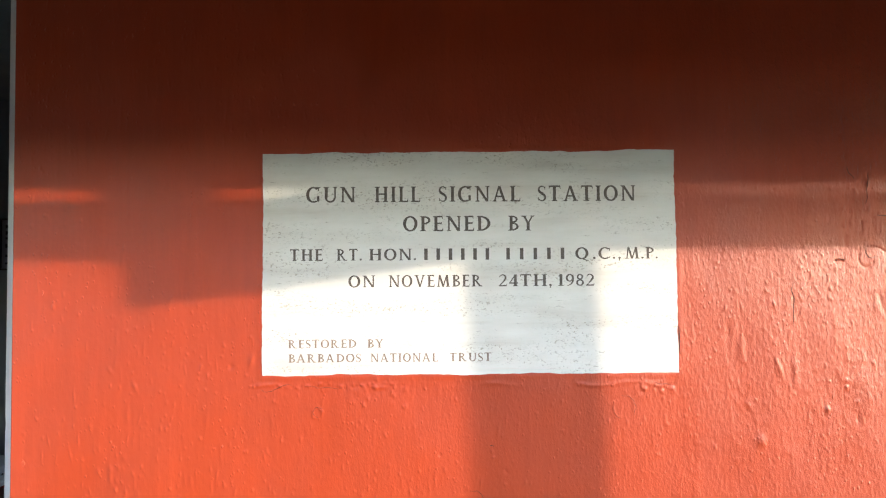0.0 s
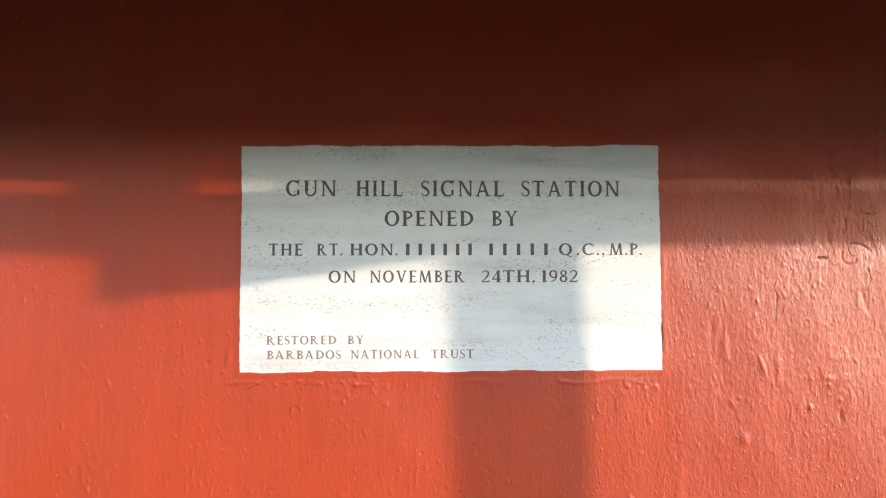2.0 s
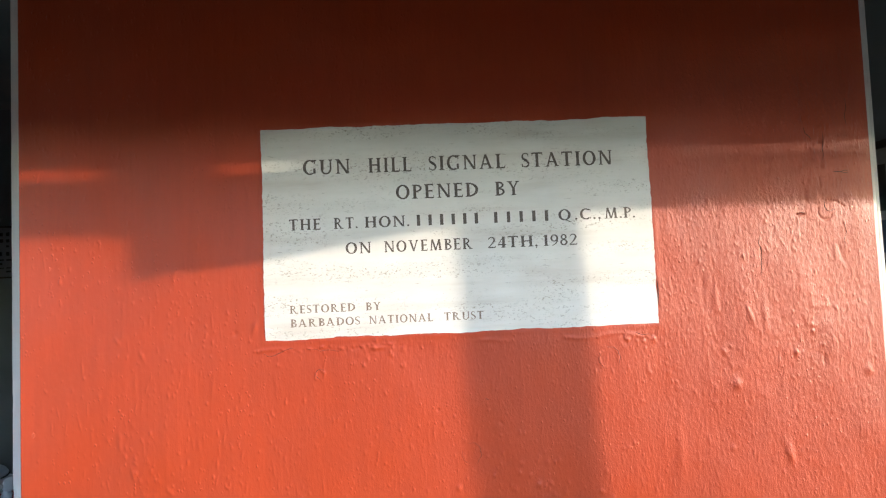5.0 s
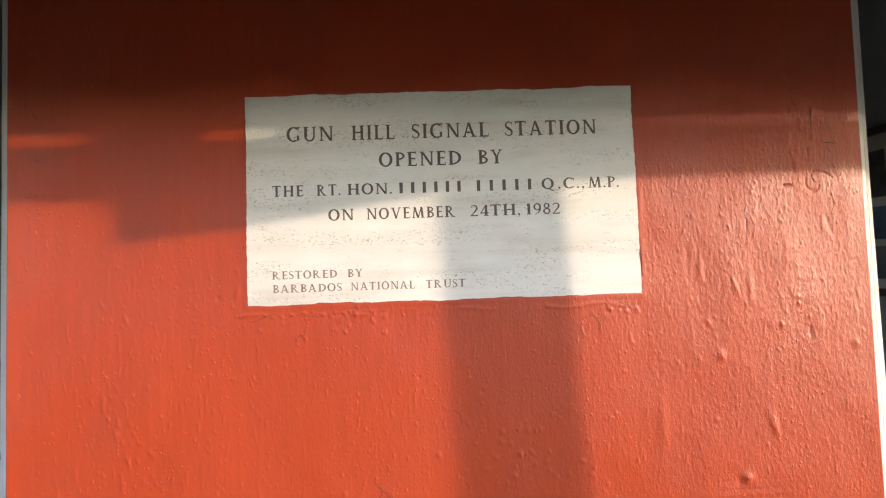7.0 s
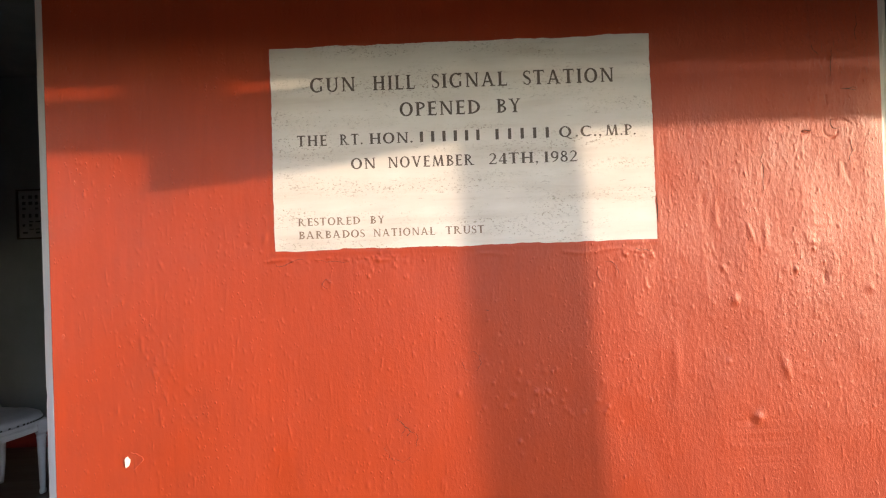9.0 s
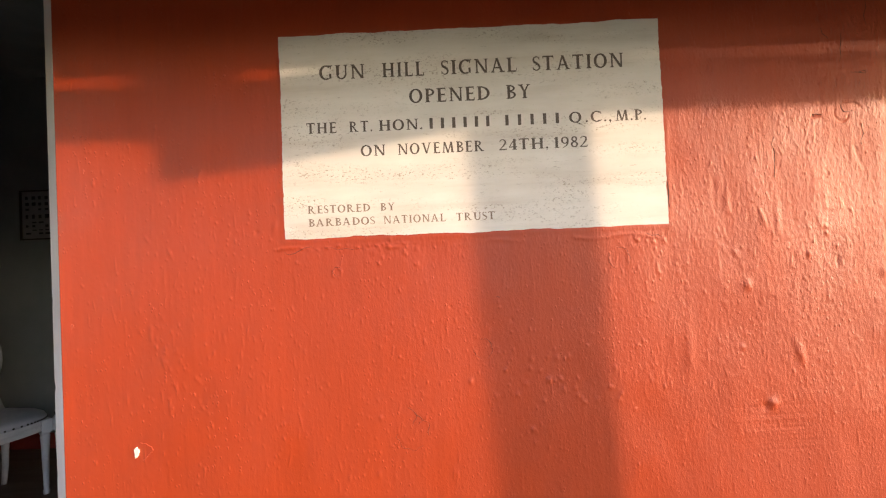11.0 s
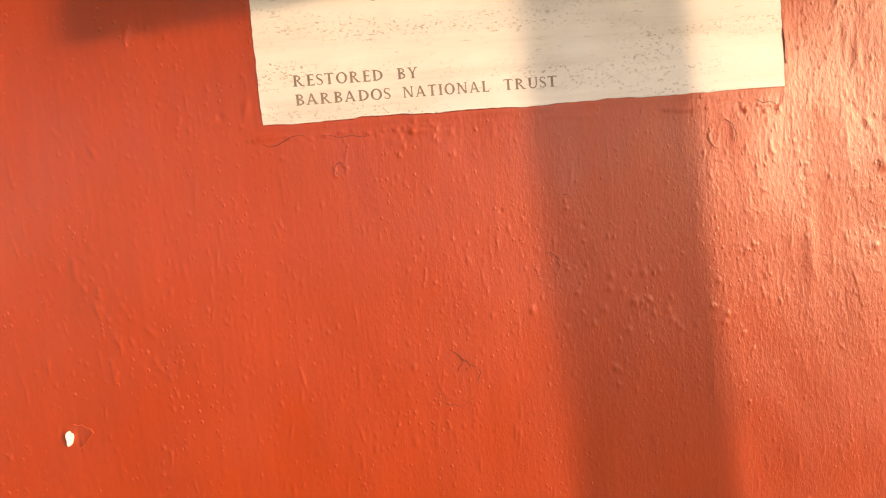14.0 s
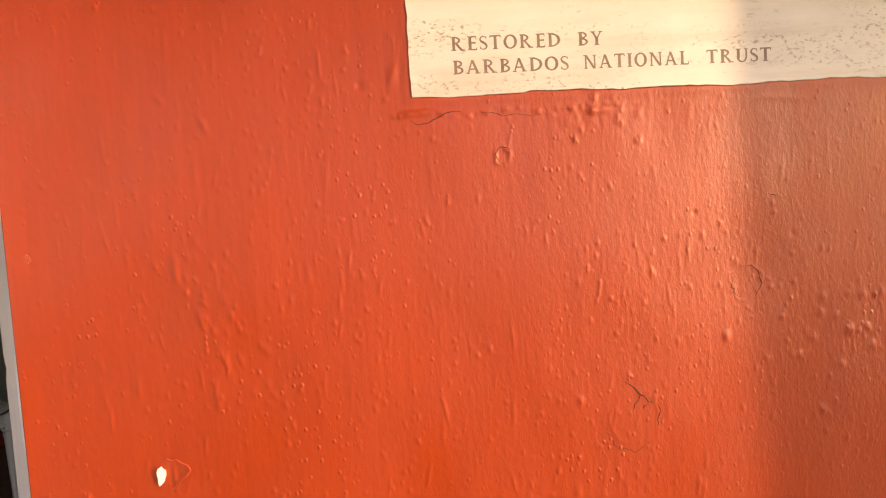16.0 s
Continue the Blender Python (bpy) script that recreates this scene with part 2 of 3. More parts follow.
def lattice(X, Z, sx, sz, seed):
    """Smooth random field with features of sx by sz metres, about -1 to 1."""
    g = np.random.default_rng(seed).uniform(-1, 1, (int(6 / sz) + 4, int(4 / sx) + 4))
    u, v = (X + 2) / sx, (Z + 1) / sz
    i, j = np.floor(u).astype(int), np.floor(v).astype(int)
    fu, fv = u - i, v - j
    fu, fv = fu * fu * (3 - 2 * fu), fv * fv * (3 - 2 * fv)
    return (g[j, i] * (1 - fu) + g[j, i + 1] * fu) * (1 - fv) + (g[j + 1, i] * (1 - fu) + g[j + 1, i + 1] * fu) * fv


HALF, SLAB_X, SLAB_Z = 0.989, 0.45, (1.354, 1.836)
xs = np.linspace(-HALF, HALF, 1150)
zs = np.concatenate(([0.0, 0.2, 0.4], np.arange(0.55, 2.32, 0.0024), [2.45, 2.75]))
X, Z = np.meshgrid(xs, zs)
coarse = np.clip((X - 0.25) / 0.5, 0, 1) * np.clip((Z - 0.75) / 0.4, 0, 1)      # rougher towards the far corner
H = 0.0030 * lattice(X, Z, 0.23, 0.30, 1) + 0.0015 * lattice(X, Z, 0.07, 0.10, 2)
H += (0.00018 + 0.00006 * coarse) * lattice(X, Z, 0.019, 0.060, 3)
H += (0.00020 + 0.0003 * coarse) * np.maximum(0, lattice(X, Z, 0.06, 0.09, 12)) * (1 - np.abs(lattice(X + 0.006 * lattice(X, Z, 0.03, 0.05, 13), Z, 0.021, 0.048, 10))) ** 5
H += (0.00010 + 0.00017 * coarse) * lattice(X, Z, 0.0055, 0.009, 4)
H += 0.00008 * lattice(X, Z, 0.0065, 0.11, 5)
H += 0.0006 * coarse * np.maximum(0, lattice(X, Z, 0.022, 0.022, 6)) ** 2


def dab(x, z, r, h, tall=1.0, lean=0.0):
    """A lump, or a pit where h is below zero, of radius r."""
    ii = np.where(np.abs(xs - x) < r * 4)[0]
    jj = np.where(np.abs(zs - z) < r * 4 * tall)[0]
    if len(ii) and len(jj):
        a, b = slice(ii[0], ii[-1] + 1), slice(jj[0], jj[-1] + 1)
        dx, dz = X[b, a] - x - lean * (Z[b, a] - z), (Z[b, a] - z) / tall
        H[b, a] += h * np.exp(-(dx * dx + dz * dz) / (2 * (r * 0.6) ** 2))


def rim(x, z, r, h, w=0.0025, squash=1.15):
    """The lifted rim of a blister in the paint."""
    a = np.arctan2(Z - z, X - x)
    d = np.hypot(X - x, (Z - z) / squash) - r * (1 + 0.12 * np.sin(3 * a + x * 50) + 0.07 * np.sin(5 * a))
    H[...] += h * np.exp(-(d / w) ** 2) * (0.55 + 0.45 * np.sin(2 * a + 1))


for _ in range(1900):                                   # blisters and runs
    x, z = rng.uniform(-0.97, 0.97), rng.uniform(0.6, 2.2)
    k = 1.1 if x > 0.3 else rng.choice((0.5, 0.9, 1.5))
    dab(x, z, rng.uniform(0.0017, 0.0034), k * rng.uniform(0.0003, 0.0011), rng.uniform(0.9, 2.2))
for _ in range(520):                                   # narrow wrinkles
    x, z = rng.uniform(-0.97, 0.97), rng.uniform(0.6, 2.2)
    dab(x, z, rng.uniform(0.0017, 0.0028), rng.uniform(0.0003, 0.0011), rng.uniform(3, 8), rng.uniform(-0.25, 0.25))
for _ in range(150):                                   # dribbles of thick paint
    x, z = rng.uniform(-0.97, 0.97), rng.uniform(0.6, 2.1)
    dab(x, z, rng.uniform(0.0030, 0.0050), rng.uniform(0.0003, 0.0008), rng.uniform(2.5, 7), rng.uniform(-0.15, 0.15))
for _ in range(620):                                   # trowel marks of the coarse render
    x, z = rng.uniform(0.35, 0.97), rng.uniform(0.95, 1.95)
    dab(x, z, rng.uniform(0.0020, 0.0046), rng.uniform(-0.0005, 0.0007), rng.uniform(1.0, 4.5), rng.uniform(-0.25, 0.1))
for cx, cz, sx, sz, n in ((-0.62, 1.36, 0.10, 0.10, 60), (-0.70, 1.10, 0.06, 0.12, 50), (0.10, 1.02, 0.14, 0.12, 110), (0.36, 1.05, 0.12, 0.14, 100), (-0.22, 1.00, 0.14, 0.14, 80), (-0.50, 0.95, 0.14, 0.14, 60), (0.25, 1.95, 0.35, 0.08, 60), (0.55, 1.42, 0.12, 0.12, 70), (0.80, 1.25, 0.12, 0.15, 70), (0.86, 1.66, 0.06, 0.10, 40), (0.84, 1.86, 0.08, 0.14, 70)):
    for _ in range(n):                                 # clusters of small blisters
        dab(cx + sx * rng.normal(), cz + sz * rng.normal(), rng.uniform(0.0017, 0.0034), (0.95 if cx < 0.4 else 1.0) * rng.uniform(0.0004, 0.0017), rng.uniform(0.9, 2.2), rng.uniform(-0.3, 0.1))
for k in range(9):                                     # row of drops low down
    dab(-0.36 + 0.036 * k + rng.uniform(-0.006, 0.006), 0.795 + rng.uniform(-0.009, 0.009), rng.uniform(0.003, 0.0065), rng.uniform(0.0005, 0.0020), rng.uniform(1.0, 2.4))
for k in range(26):                                    # slanting chain of bumps
    u = k / 25
    dab(-0.80 + 0.14 * u + rng.uniform(-0.03, 0.03), 1.20 - 0.24 * u + rng.uniform(-0.05, 0.05), rng.uniform(0.004, 0.006), rng.uniform(0.0004, 0.0013), 1.6, -0.2)
for k in range(20):
    dab(0.14 + rng.uniform(-0.12, 0.2), 1.00 + rng.uniform(-0.06, 0.06), 0.006, 0.0016, 1.2)
dab(0.674, 0.925, 0.014, 0.0045, 1.0)
dab(0.655, 0.917, 0.011, -0.0022, 1.2)
dab(0.627, 1.203, 0.010, 0.0035, 1.5)
dab(0.945, 1.222, 0.010, 0.0028, 1.3)
dab(0.486, 1.04, 0.014, 0.0022, 5)
dab(0.742, 1.04, 0.009, 0.0032, 3.0, -0.3)
dab(0.705, 1.36, 0.006, 0.0015, 6)
dab(0.59, 1.40, 0.009, 0.0022, 3)
dab(0.56, 1.44, 0.006, -0.0012, 3)
dab(0.90, 1.50, 0.007, -0.0013, 4, -0.3)
dab(0.885, 1.50, 0.007, 0.0012, 3)
for k in range(7):                                     # deep scratch beside the corner
    dab(0.798 + 0.003 * k, 1.592, 0.0032, -0.0024, 0.7)
for k in range(8):
    dab(0.872 + 0.006 * k, 1.622 - 0.0005 * k * (k - 3), 0.0030, -0.0020, 0.9)
for k in range(12):                                    # hooked scar
    a = math.pi * (0.9 + 0.085 * k)
    dab(0.868 + 0.017 * math.cos(a), 1.598 + 0.020 * math.sin(a), 0.0030, -0.0017)
for k in range(40):                                    # cracked strip high by the corner
    dab(0.845 + rng.uniform(-0.03, 0.04), 1.72 + rng.uniform(-0.10, 0.14), rng.uniform(0.003, 0.006), rng.uniform(-0.0030, 0.0024), rng.uniform(1.0, 3.0))
rim(0.003, 1.078, 0.022, 0.0007, 0.0018)
rim(-0.165, 0.895, 0.034, 0.0006, 0.0020)
rim(0.331, 1.278, 0.022, 0.0012, 0.0019)
rim(-0.334, 1.273, 0.010, 0.0018)
for x, z, r, h, tall, lean in ((-0.776, 1.14, 0.006, 0.0016, 4, -0.1), (-0.748, 1.076, 0.005, 0.0018, 3.5, -0.2), (-0.722, 1.02, 0.0042, 0.0013, 4, -0.35), (-0.837, 0.992, 0.004, 0.0014, 4, 0.0),
                               (-0.734, 0.965, 0.005, 0.0016, 3, 0.0), (-0.65, 1.514, 0.007, 0.0018, 3, 0.25), (-0.903, 1.505, 0.0035, 0.0022, 2.2, 0.0), (-0.474, 1.386, 0.007, 0.0024, 2.2, 0.2),
                               (-0.519, 1.372, 0.007, -0.0018, 1.0, 0.0), (-0.725, 1.332, 0.005, 0.0014, 3, -0.4), (-0.779, 1.367, 0.005, 0.0012, 2, -0.5), (0.153, 0.999, 0.006, 0.0022, 1.2, 0.2),
                               (0.182, 1.001, 0.006, 0.0022, 1.1, -0.4), (0.054, 1.026, 0.005, 0.0018, 1.0, 0.0), (-0.029, 1.004, 0.006, 0.0022, 1.3, 0.0), (0.112, 0.886, 0.005, 0.0026, 1.3, 0.0),
                               (-0.242, 0.927, 0.005, 0.0018, 1.4, 0.0), (0.073, 1.143, 0.005, -0.0016, 1.1, -0.5), (-0.069, 1.18, 0.0035, -0.0022, 1.0, 0.0), (0.046, 1.174, 0.0035, 0.0020, 1.0, 0.0),
                               (0.603, 1.28, 0.008, 0.0020, 1.6, -0.3), (0.671, 1.356, 0.008, 0.0020, 3.0, -0.3), (0.773, 1.27, 0.006, 0.0034, 1.4, 0.0), (0.84, 1.251, 0.005, -0.0020, 3.0, 0.0),
                               (0.573, 1.163, 0.007, 0.0012, 1.0, 0.0), (0.61, 1.058, 0.007, 0.0016, 1.0, 0.0), (0.667, 1.75, 0.005, -0.0022, 1.0, 0.0), (0.705, 1.50, 0.0035, -0.0010, 7.0, -0.05)):
    dab(x, z, r, h, tall, lean)                        # single scars, drips and pits
for k in range(46):                                    # cracked ridge under the slab
    u = k / 45
    dab(-0.475 + 0.33 * u + rng.uniform(-0.004, 0.004), 1.331 + 0.004 * math.sin(u * 17) + rng.uniform(-0.002, 0.002), rng.uniform(0.003, 0.005), rng.uniform(-0.0012, 0.0022), 0.8)
for k in range(30):                                    # blistered lump under the slab
    dab(-0.20 + 0.035 * rng.normal(), 1.315 + 0.020 * rng.normal(), rng.uniform(0.003, 0.006), rng.uniform(-0.0008, 0.0024), 1.5)
for k in range(36):                                    # cracked ridge by the other end of the slab
    dab(0.36 + 0.09 * (k / 35) + rng.uniform(-0.006, 0.006), 1.322 + rng.uniform(-0.012, 0.012), rng.uniform(0.003, 0.005), rng.uniform(-0.0014, 0.0020), 1.0)
for k in range(14):                                    # scratched patch low on the wall
    zz = 0.93 - 0.0085 * k + rng.uniform(-0.003, 0.003)
    span = np.exp(-(((X - 0.68) / rng.uniform(0.05, 0.12)) ** 4))
    H += rng.uniform(-0.0005, 0.0007) * np.exp(-((Z - zz - 0.015 * (X - 0.68)) / 0.0022) ** 2) * span
ddx = np.maximum(np.abs(X) - SLAB_X, 0)
ddz = np.maximum(np.maximum(SLAB_Z[0] - Z, Z - SLAB_Z[1]), 0)
away = np.hypot(ddx, ddz)
inside = away == 0
fade = 1 - np.exp(-(away / 0.02) ** 2)
collar = 0.0009 * np.exp(-((away - 0.006) / 0.006) ** 2) * (0.75 + 0.5 * lattice(X, Z, 0.03, 0.03, 8))
H = H * (0.35 + 0.65 * fade) + collar
lower = np.exp(-((Z - 1.330 - 0.004 * np.sin(X * 40)) / 0.004) ** 2) * (np.abs(X) < 0.47)
H += 0.0022 * lower * np.maximum(0, lattice(X, Z, 0.05, 0.1, 9))
edge = np.clip((HALF - np.abs(X)) / 0.03, 0, 1)
deep = (np.abs(X) < SLAB_X - 0.009) & (Z > SLAB_Z[0] + 0.009) & (Z < SLAB_Z[1] - 0.009)
H = np.where(deep, -0.006, np.where(inside, np.minimum(H, 0.0004), H * edge))


def wall_skin(depth=0.30):
    nz, nx = X.shape
    front = np.stack([X, -H, Z], -1).reshape(-1, 3)
    ids = np.arange(nz * nx).reshape(nz, nx)
    ring = np.concatenate([ids[0, :], ids[1:, -1], ids[-1, -2::-1], ids[-2:0:-1, 0]])
    back = front[ring].copy()
    back[:, 1] = depth
    verts = np.concatenate([front, back])
    quads = np.stack([ids[:-1, :-1], ids[:-1, 1:], ids[1:, 1:], ids[1:, :-1]], -1).reshape(-1, 4)
    b0 = nz * nx + np.arange(len(ring))
    sides = np.stack([ring, b0, np.roll(b0, -1), np.roll(ring, -1)], -1)
    faces = np.concatenate([quads, sides])
    me = bpy.data.meshes.new("wall_south")
    me.vertices.add(len(verts))
    me.vertices.foreach_set("co", verts.astype(np.float32).ravel())
    me.loops.add(faces.size)
    me.loops.foreach_set("vertex_index", faces.astype(np.int32).ravel())
    me.polygons.add(len(faces))
    me.polygons.foreach_set("loop_start", np.arange(0, faces.size, 4, dtype=np.int32))
    me.update(calc_edges=True)
    me.polygons.foreach_set("use_smooth", np.arange(len(faces)) < len(quads))
    me.validate()
    me.materials.append(RED)
    return new("wall_south", me)


wall = tagged(wall_skin(), "thickly painted glossy red masonry wall pier, uneven brushwork", "wall", kind="structure")


def chamfer(side):
    """The splayed white corner of the pier; its painted edge wanders a little."""
    bm = bmesh.new()
    rows = []
    for k in range(140):
        z = 2.75 * k / 139
        w = 0.0022 * math.sin(z * 9 + side) + 0.0016 * math.sin(z * 23 + 2 * side) + 0.0014 * noise.noise((z * 14, side * 3, 0))
        grow = (0.010 if side > 0 else 0.001) * max(0.0, 1.6 - z)
        nick = 0.004 * max(0.0, noise.noise((z * 60, side * 7, 2)) - 0.25) * 4 * (1 if 0.4 < z < 1.4 else 0.3)
        nick *= 0.2
        if side > 0:
            pts = [(HALF - 0.002 - abs(w) * 0.5, 0.30), (HALF - 0.001 + w, 0.0008), (HALF + 0.003 + w, 0.0016), (HALF + 0.030, 0.0205), (HALF + 0.033, 0.0265), (HALF + 0.036, 0.0252),
                   (HALF + 0.063 + grow - nick, 0.0435 + nick), (HALF + 0.072 + grow - nick, 0.060), (HALF + 0.072 + grow, 0.30)]
        else:
            pts = [(HALF - 0.004, 0.30), (HALF - 0.003 + 0.4 * w, 0.0030), (HALF + 0.003 + w, 0.0042), (HALF + 0.028, 0.0265), (HALF + 0.033, 0.0305),
                   (HALF + 0.075 + grow - nick, 0.0645 + nick), (HALF + 0.089 + grow - nick, 0.0765 + nick), (HALF + 0.096 + grow - nick, 0.092), (HALF + 0.096 + grow, 0.30)]
        rows.append([bm.verts.new((side * x, y, z)) for x, y in pts])
    for a, b in zip(rows, rows[1:]):
        for i in range(len(a)):
            bm.faces.new((a[i], a[(i + 1) % len(a)], b[(i + 1) % len(a)], b[i]))
    bm.faces.new(rows[0][::-1])
    bm.faces.new(rows[-1])
    bmesh.ops.recalc_face_normals(bm, faces=bm.faces)
    return structure("trim", bm, CHAMFER, "chipped white painted splayed corner of the red wall", "trim")


chamfer(-1)
chamfer(1)
structure("wall_south_2", box((-4.6, 0, 0), (-2.10, 0.30, 2.75)), RED, "glossy red painted wall beyond the doorway", "wall")
structure("wall_south_3", box((2.02, 0, 0), (4.6, 0.30, 2.75)), RED, "glossy red painted wall beyond the doorway", "wall")
structure("lintel_1", box((-2.10, 0, 2.62), (-1.09, 0.30, 2.75)), RED, "red painted lintel over an open doorway", "lintel")
structure("lintel_2", box((1.067, 0, 2.62), (2.02, 0.30, 2.75)), RED, "red painted lintel over an open doorway", "lintel")

def crack(path, radius=0.0006):
    """A split in the paint, its shade a dark line that follows the wall's relief."""
    pts = []
    for (x0, z0), (x1, z1) in zip(path, path[1:]):
        n = max(2, int(math.hypot(x1 - x0, z1 - z0) / 0.003))
        for k in range(n):
            u = k / n
            x = x0 + (x1 - x0) * u + 0.0011 * noise.noise((x0 * 90 + 7 * u, z0 * 90, 3))
            z = z0 + (z1 - z0) * u + 0.0011 * noise.noise((x0 * 90, z0 * 90 + 7 * u, 9))
            y = -H[int(np.argmin(np.abs(zs - z))), int(np.argmin(np.abs(xs - x)))]
            pts.append((x, y - 0.0002, z))
    n = len(pts)
    part("crack", tube(pts, [radius * (0.35 + 0.65 * math.sin(math.pi * (k + 0.5) / n)) for k in range(n)], 5), CRACK, wall)


def ring_path(x, z, r, a0, a1, n=12, tall=1.1):
    return [(x + r * math.cos(radians(a0 + (a1 - a0) * k / n)) * (1 + 0.10 * math.sin(2.1 * k + x * 40)), z + tall * r * math.sin(radians(a0 + (a1 - a0) * k / n)) * (1 + 0.08 * math.sin(1.7 * k))) for k in range(n + 1)]


crack(ring_path(0.003, 1.078, 0.022, -70, 120))
crack(ring_path(0.003, 1.078, 0.021, 160, 260), 0.0004)
crack(ring_path(0.331, 1.278, 0.024, -40, 110))
crack(ring_path(0.331, 1.278, 0.024, 150, 250), 0.0004)
crack(ring_path(-0.332, 1.273, 0.010, 10, 290))
crack([(-0.178, 0.950), (-0.165, 0.940), (-0.158, 0.931), (-0.150, 0.926), (-0.146, 0.919), (-0.133, 0.915)], 0.0009)
crack([(-0.158, 0.931), (-0.160, 0.922), (-0.166, 0.917), (-0.168, 0.905)], 0.0006)
crack([(-0.146, 0.919), (-0.153, 0.912), (-0.156, 0.905)], 0.0005)
crack([(-0.133, 0.915), (-0.129, 0.905), (-0.134, 0.892), (-0.131, 0.880)], 0.0007)
crack(ring_path(-0.170, 0.890, 0.036, 180, 320), 0.0005)
crack([(0.040, 1.200), (0.046, 1.198), (0.050, 1.195)], 0.0008)
crack([(-0.455, 1.324), (-0.444, 1.318), (-0.430, 1.320), (-0.418, 1.327), (-0.399, 1.334), (-0.384, 1.333)], 0.0007)
crack([(-0.36, 1.331), (-0.34, 1.329), (-0.33, 1.325), (-0.31, 1.327), (-0.29, 1.323), (-0.27, 1.326)], 0.0005)
crack([(0.395, 1.334), (0.41, 1.328), (0.425, 1.329), (0.437, 1.323)], 0.0007)
crack([(0.797, 1.595), (0.806, 1.597), (0.824, 1.594)], 0.0009)
crack([(0.797, 1.595), (0.808, 1.591), (0.820, 1.593)], 0.0008)
crack([(0.868, 1.622), (0.867, 1.610), (0.872, 1.601), (0.880, 1.598), (0.889, 1.601), (0.896, 1.600)], 0.0007)
crack([(0.893, 1.692), (0.910, 1.691), (0.922, 1.688), (0.932, 1.688)], 0.0008)
crack([(0.910, 1.691), (0.922, 1.694), (0.932, 1.690)], 0.0007)
crack([(0.706, 1.548), (0.700, 1.53), (0.707, 1.51), (0.704, 1.48), (0.703, 1.45)], 0.0006)
crack([(0.829, 1.80), (0.833, 1.785), (0.842, 1.778), (0.846, 1.768)], 0.0007)
crack([(0.876, 1.79), (0.871, 1.76), (0.874, 1.73), (0.868, 1.715)], 0.0006)
crack([(0.935, 1.87), (0.938, 1.845), (0.932, 1.825), (0.936, 1.80)], 0.0006)
crack([(0.910, 1.57), (0.916, 1.545), (0.908, 1.528), (0.914, 1.51)], 0.0005)
# dark gap beside the slab: its shadow line drawn as a raised strip
crack([(0.452, 1.452), (0.4535, 1.43), (0.4525, 1.405), (0.455, 1.39)], 0.0013)

# ---------------------------------------------------------------- rooms behind
structure("wall_north", box((-4.30, 2.14, 0), (2.2, 2.34, 2.75)), PLASTER, "dull grey-green plastered back wall in shade", "wall")
structure("wall_west", box((-4.30, 0.30, 0), (-4.10, 2.14, 2.75)), PLASTER, "dull grey-green plastered side wall in shade", "wall")
structure("wall_east", box((1.90, 0.30, 0), (2.10, 2.14, 2.75)), PLASTER, "pale grey plastered side wall in shade", "wall")
structure("floor", box((-4.3, 0.0, -0.12), (2.2, 2.34, 0.0)), BOARDS, "dark stained boarded floor", "floor")
structure("ceiling", box((-4.3, 0.30, 2.75), (2.2, 2.34, 2.85)), PLASTER, "plain plastered ceiling of the room", "ceiling")
structure("skirting_1", box((-4.10, 2.12, 0), (1.90, 2.14, 0.11), 0.004), SKIRT, "oxide red painted skirting board", "skirting")
structure("skirting_2", box((-4.10, 0.30, 0), (-4.08, 2.12, 0.11), 0.004), SKIRT, "oxide red painted skirting board", "skirting")
structure("skirting_3", box((1.88, 0.30, 0), (1.90, 2.12, 0.11), 0.004), SKIRT, "oxide red painted skirting board", "skirting")

# ---------------------------------------------------------------- veranda: it shades the wall
FRONT = -1.1
DX = -FRONT * math.tan(radians(SUN_AZ))                                             # from a place on the wall, along the sun's way, to the veranda's front
DZ = -FRONT * math.tan(radians(SUN_ALT)) / math.cos(radians(SUN_AZ))
structure("ground", box((-1500, -1500, -0.5), (1500, 1500, -0.16)), GRASS, "short dry grass on a hilltop", "ground")
# unseen wall added to keep low sky glow off the red wall's top
structure("yard_wall", prism([(-60, -0.16), (90, -0.16), (90, 4.3), (30, 3.9), (0, 2.45), (-60, 2.45)], -15.3, -15.0), BLOCKER_BROWN, "plain rendered yard wall in shade", "wall")
structure("veranda_floor", box((-9, -1.35, -0.16), (12, 0.0, 0.0)), CONCRETE, "worn dull red-brown concrete veranda floor", "floor")
structure("veranda_ceiling", box((-9, FRONT - 0.4, 2.75), (12, 0.30, 2.85)), SOFFIT, "dark boarded veranda ceiling", "ceiling")
structure("fascia", box((-9, FRONT - 0.012, 1.757 + DZ), (12, FRONT + 0.012, 2.85)), SOFFIT, "dark stained timber fascia of the veranda", "fascia")
structure("veranda_rail", prism([(-9, 1.606 + DZ), (-0.3 + DX, 1.606 + DZ), (0.3 + DX, 1.622 + DZ), (12, 1.622 + DZ), (12, 1.750 + DZ), (0.3 + DX, 1.747 + DZ), (-0.36 + DX, 1.748 + DZ), (-0.48 + DX, 1.736 + DZ), (-1.05 + DX, 1.733 + DZ), (-1.10 + DX, 1.750 + DZ), (-9, 1.750 + DZ)], FRONT - 0.012, FRONT + 0.012),
          TIMBER, "painted timber rail under the fascia", "rail")
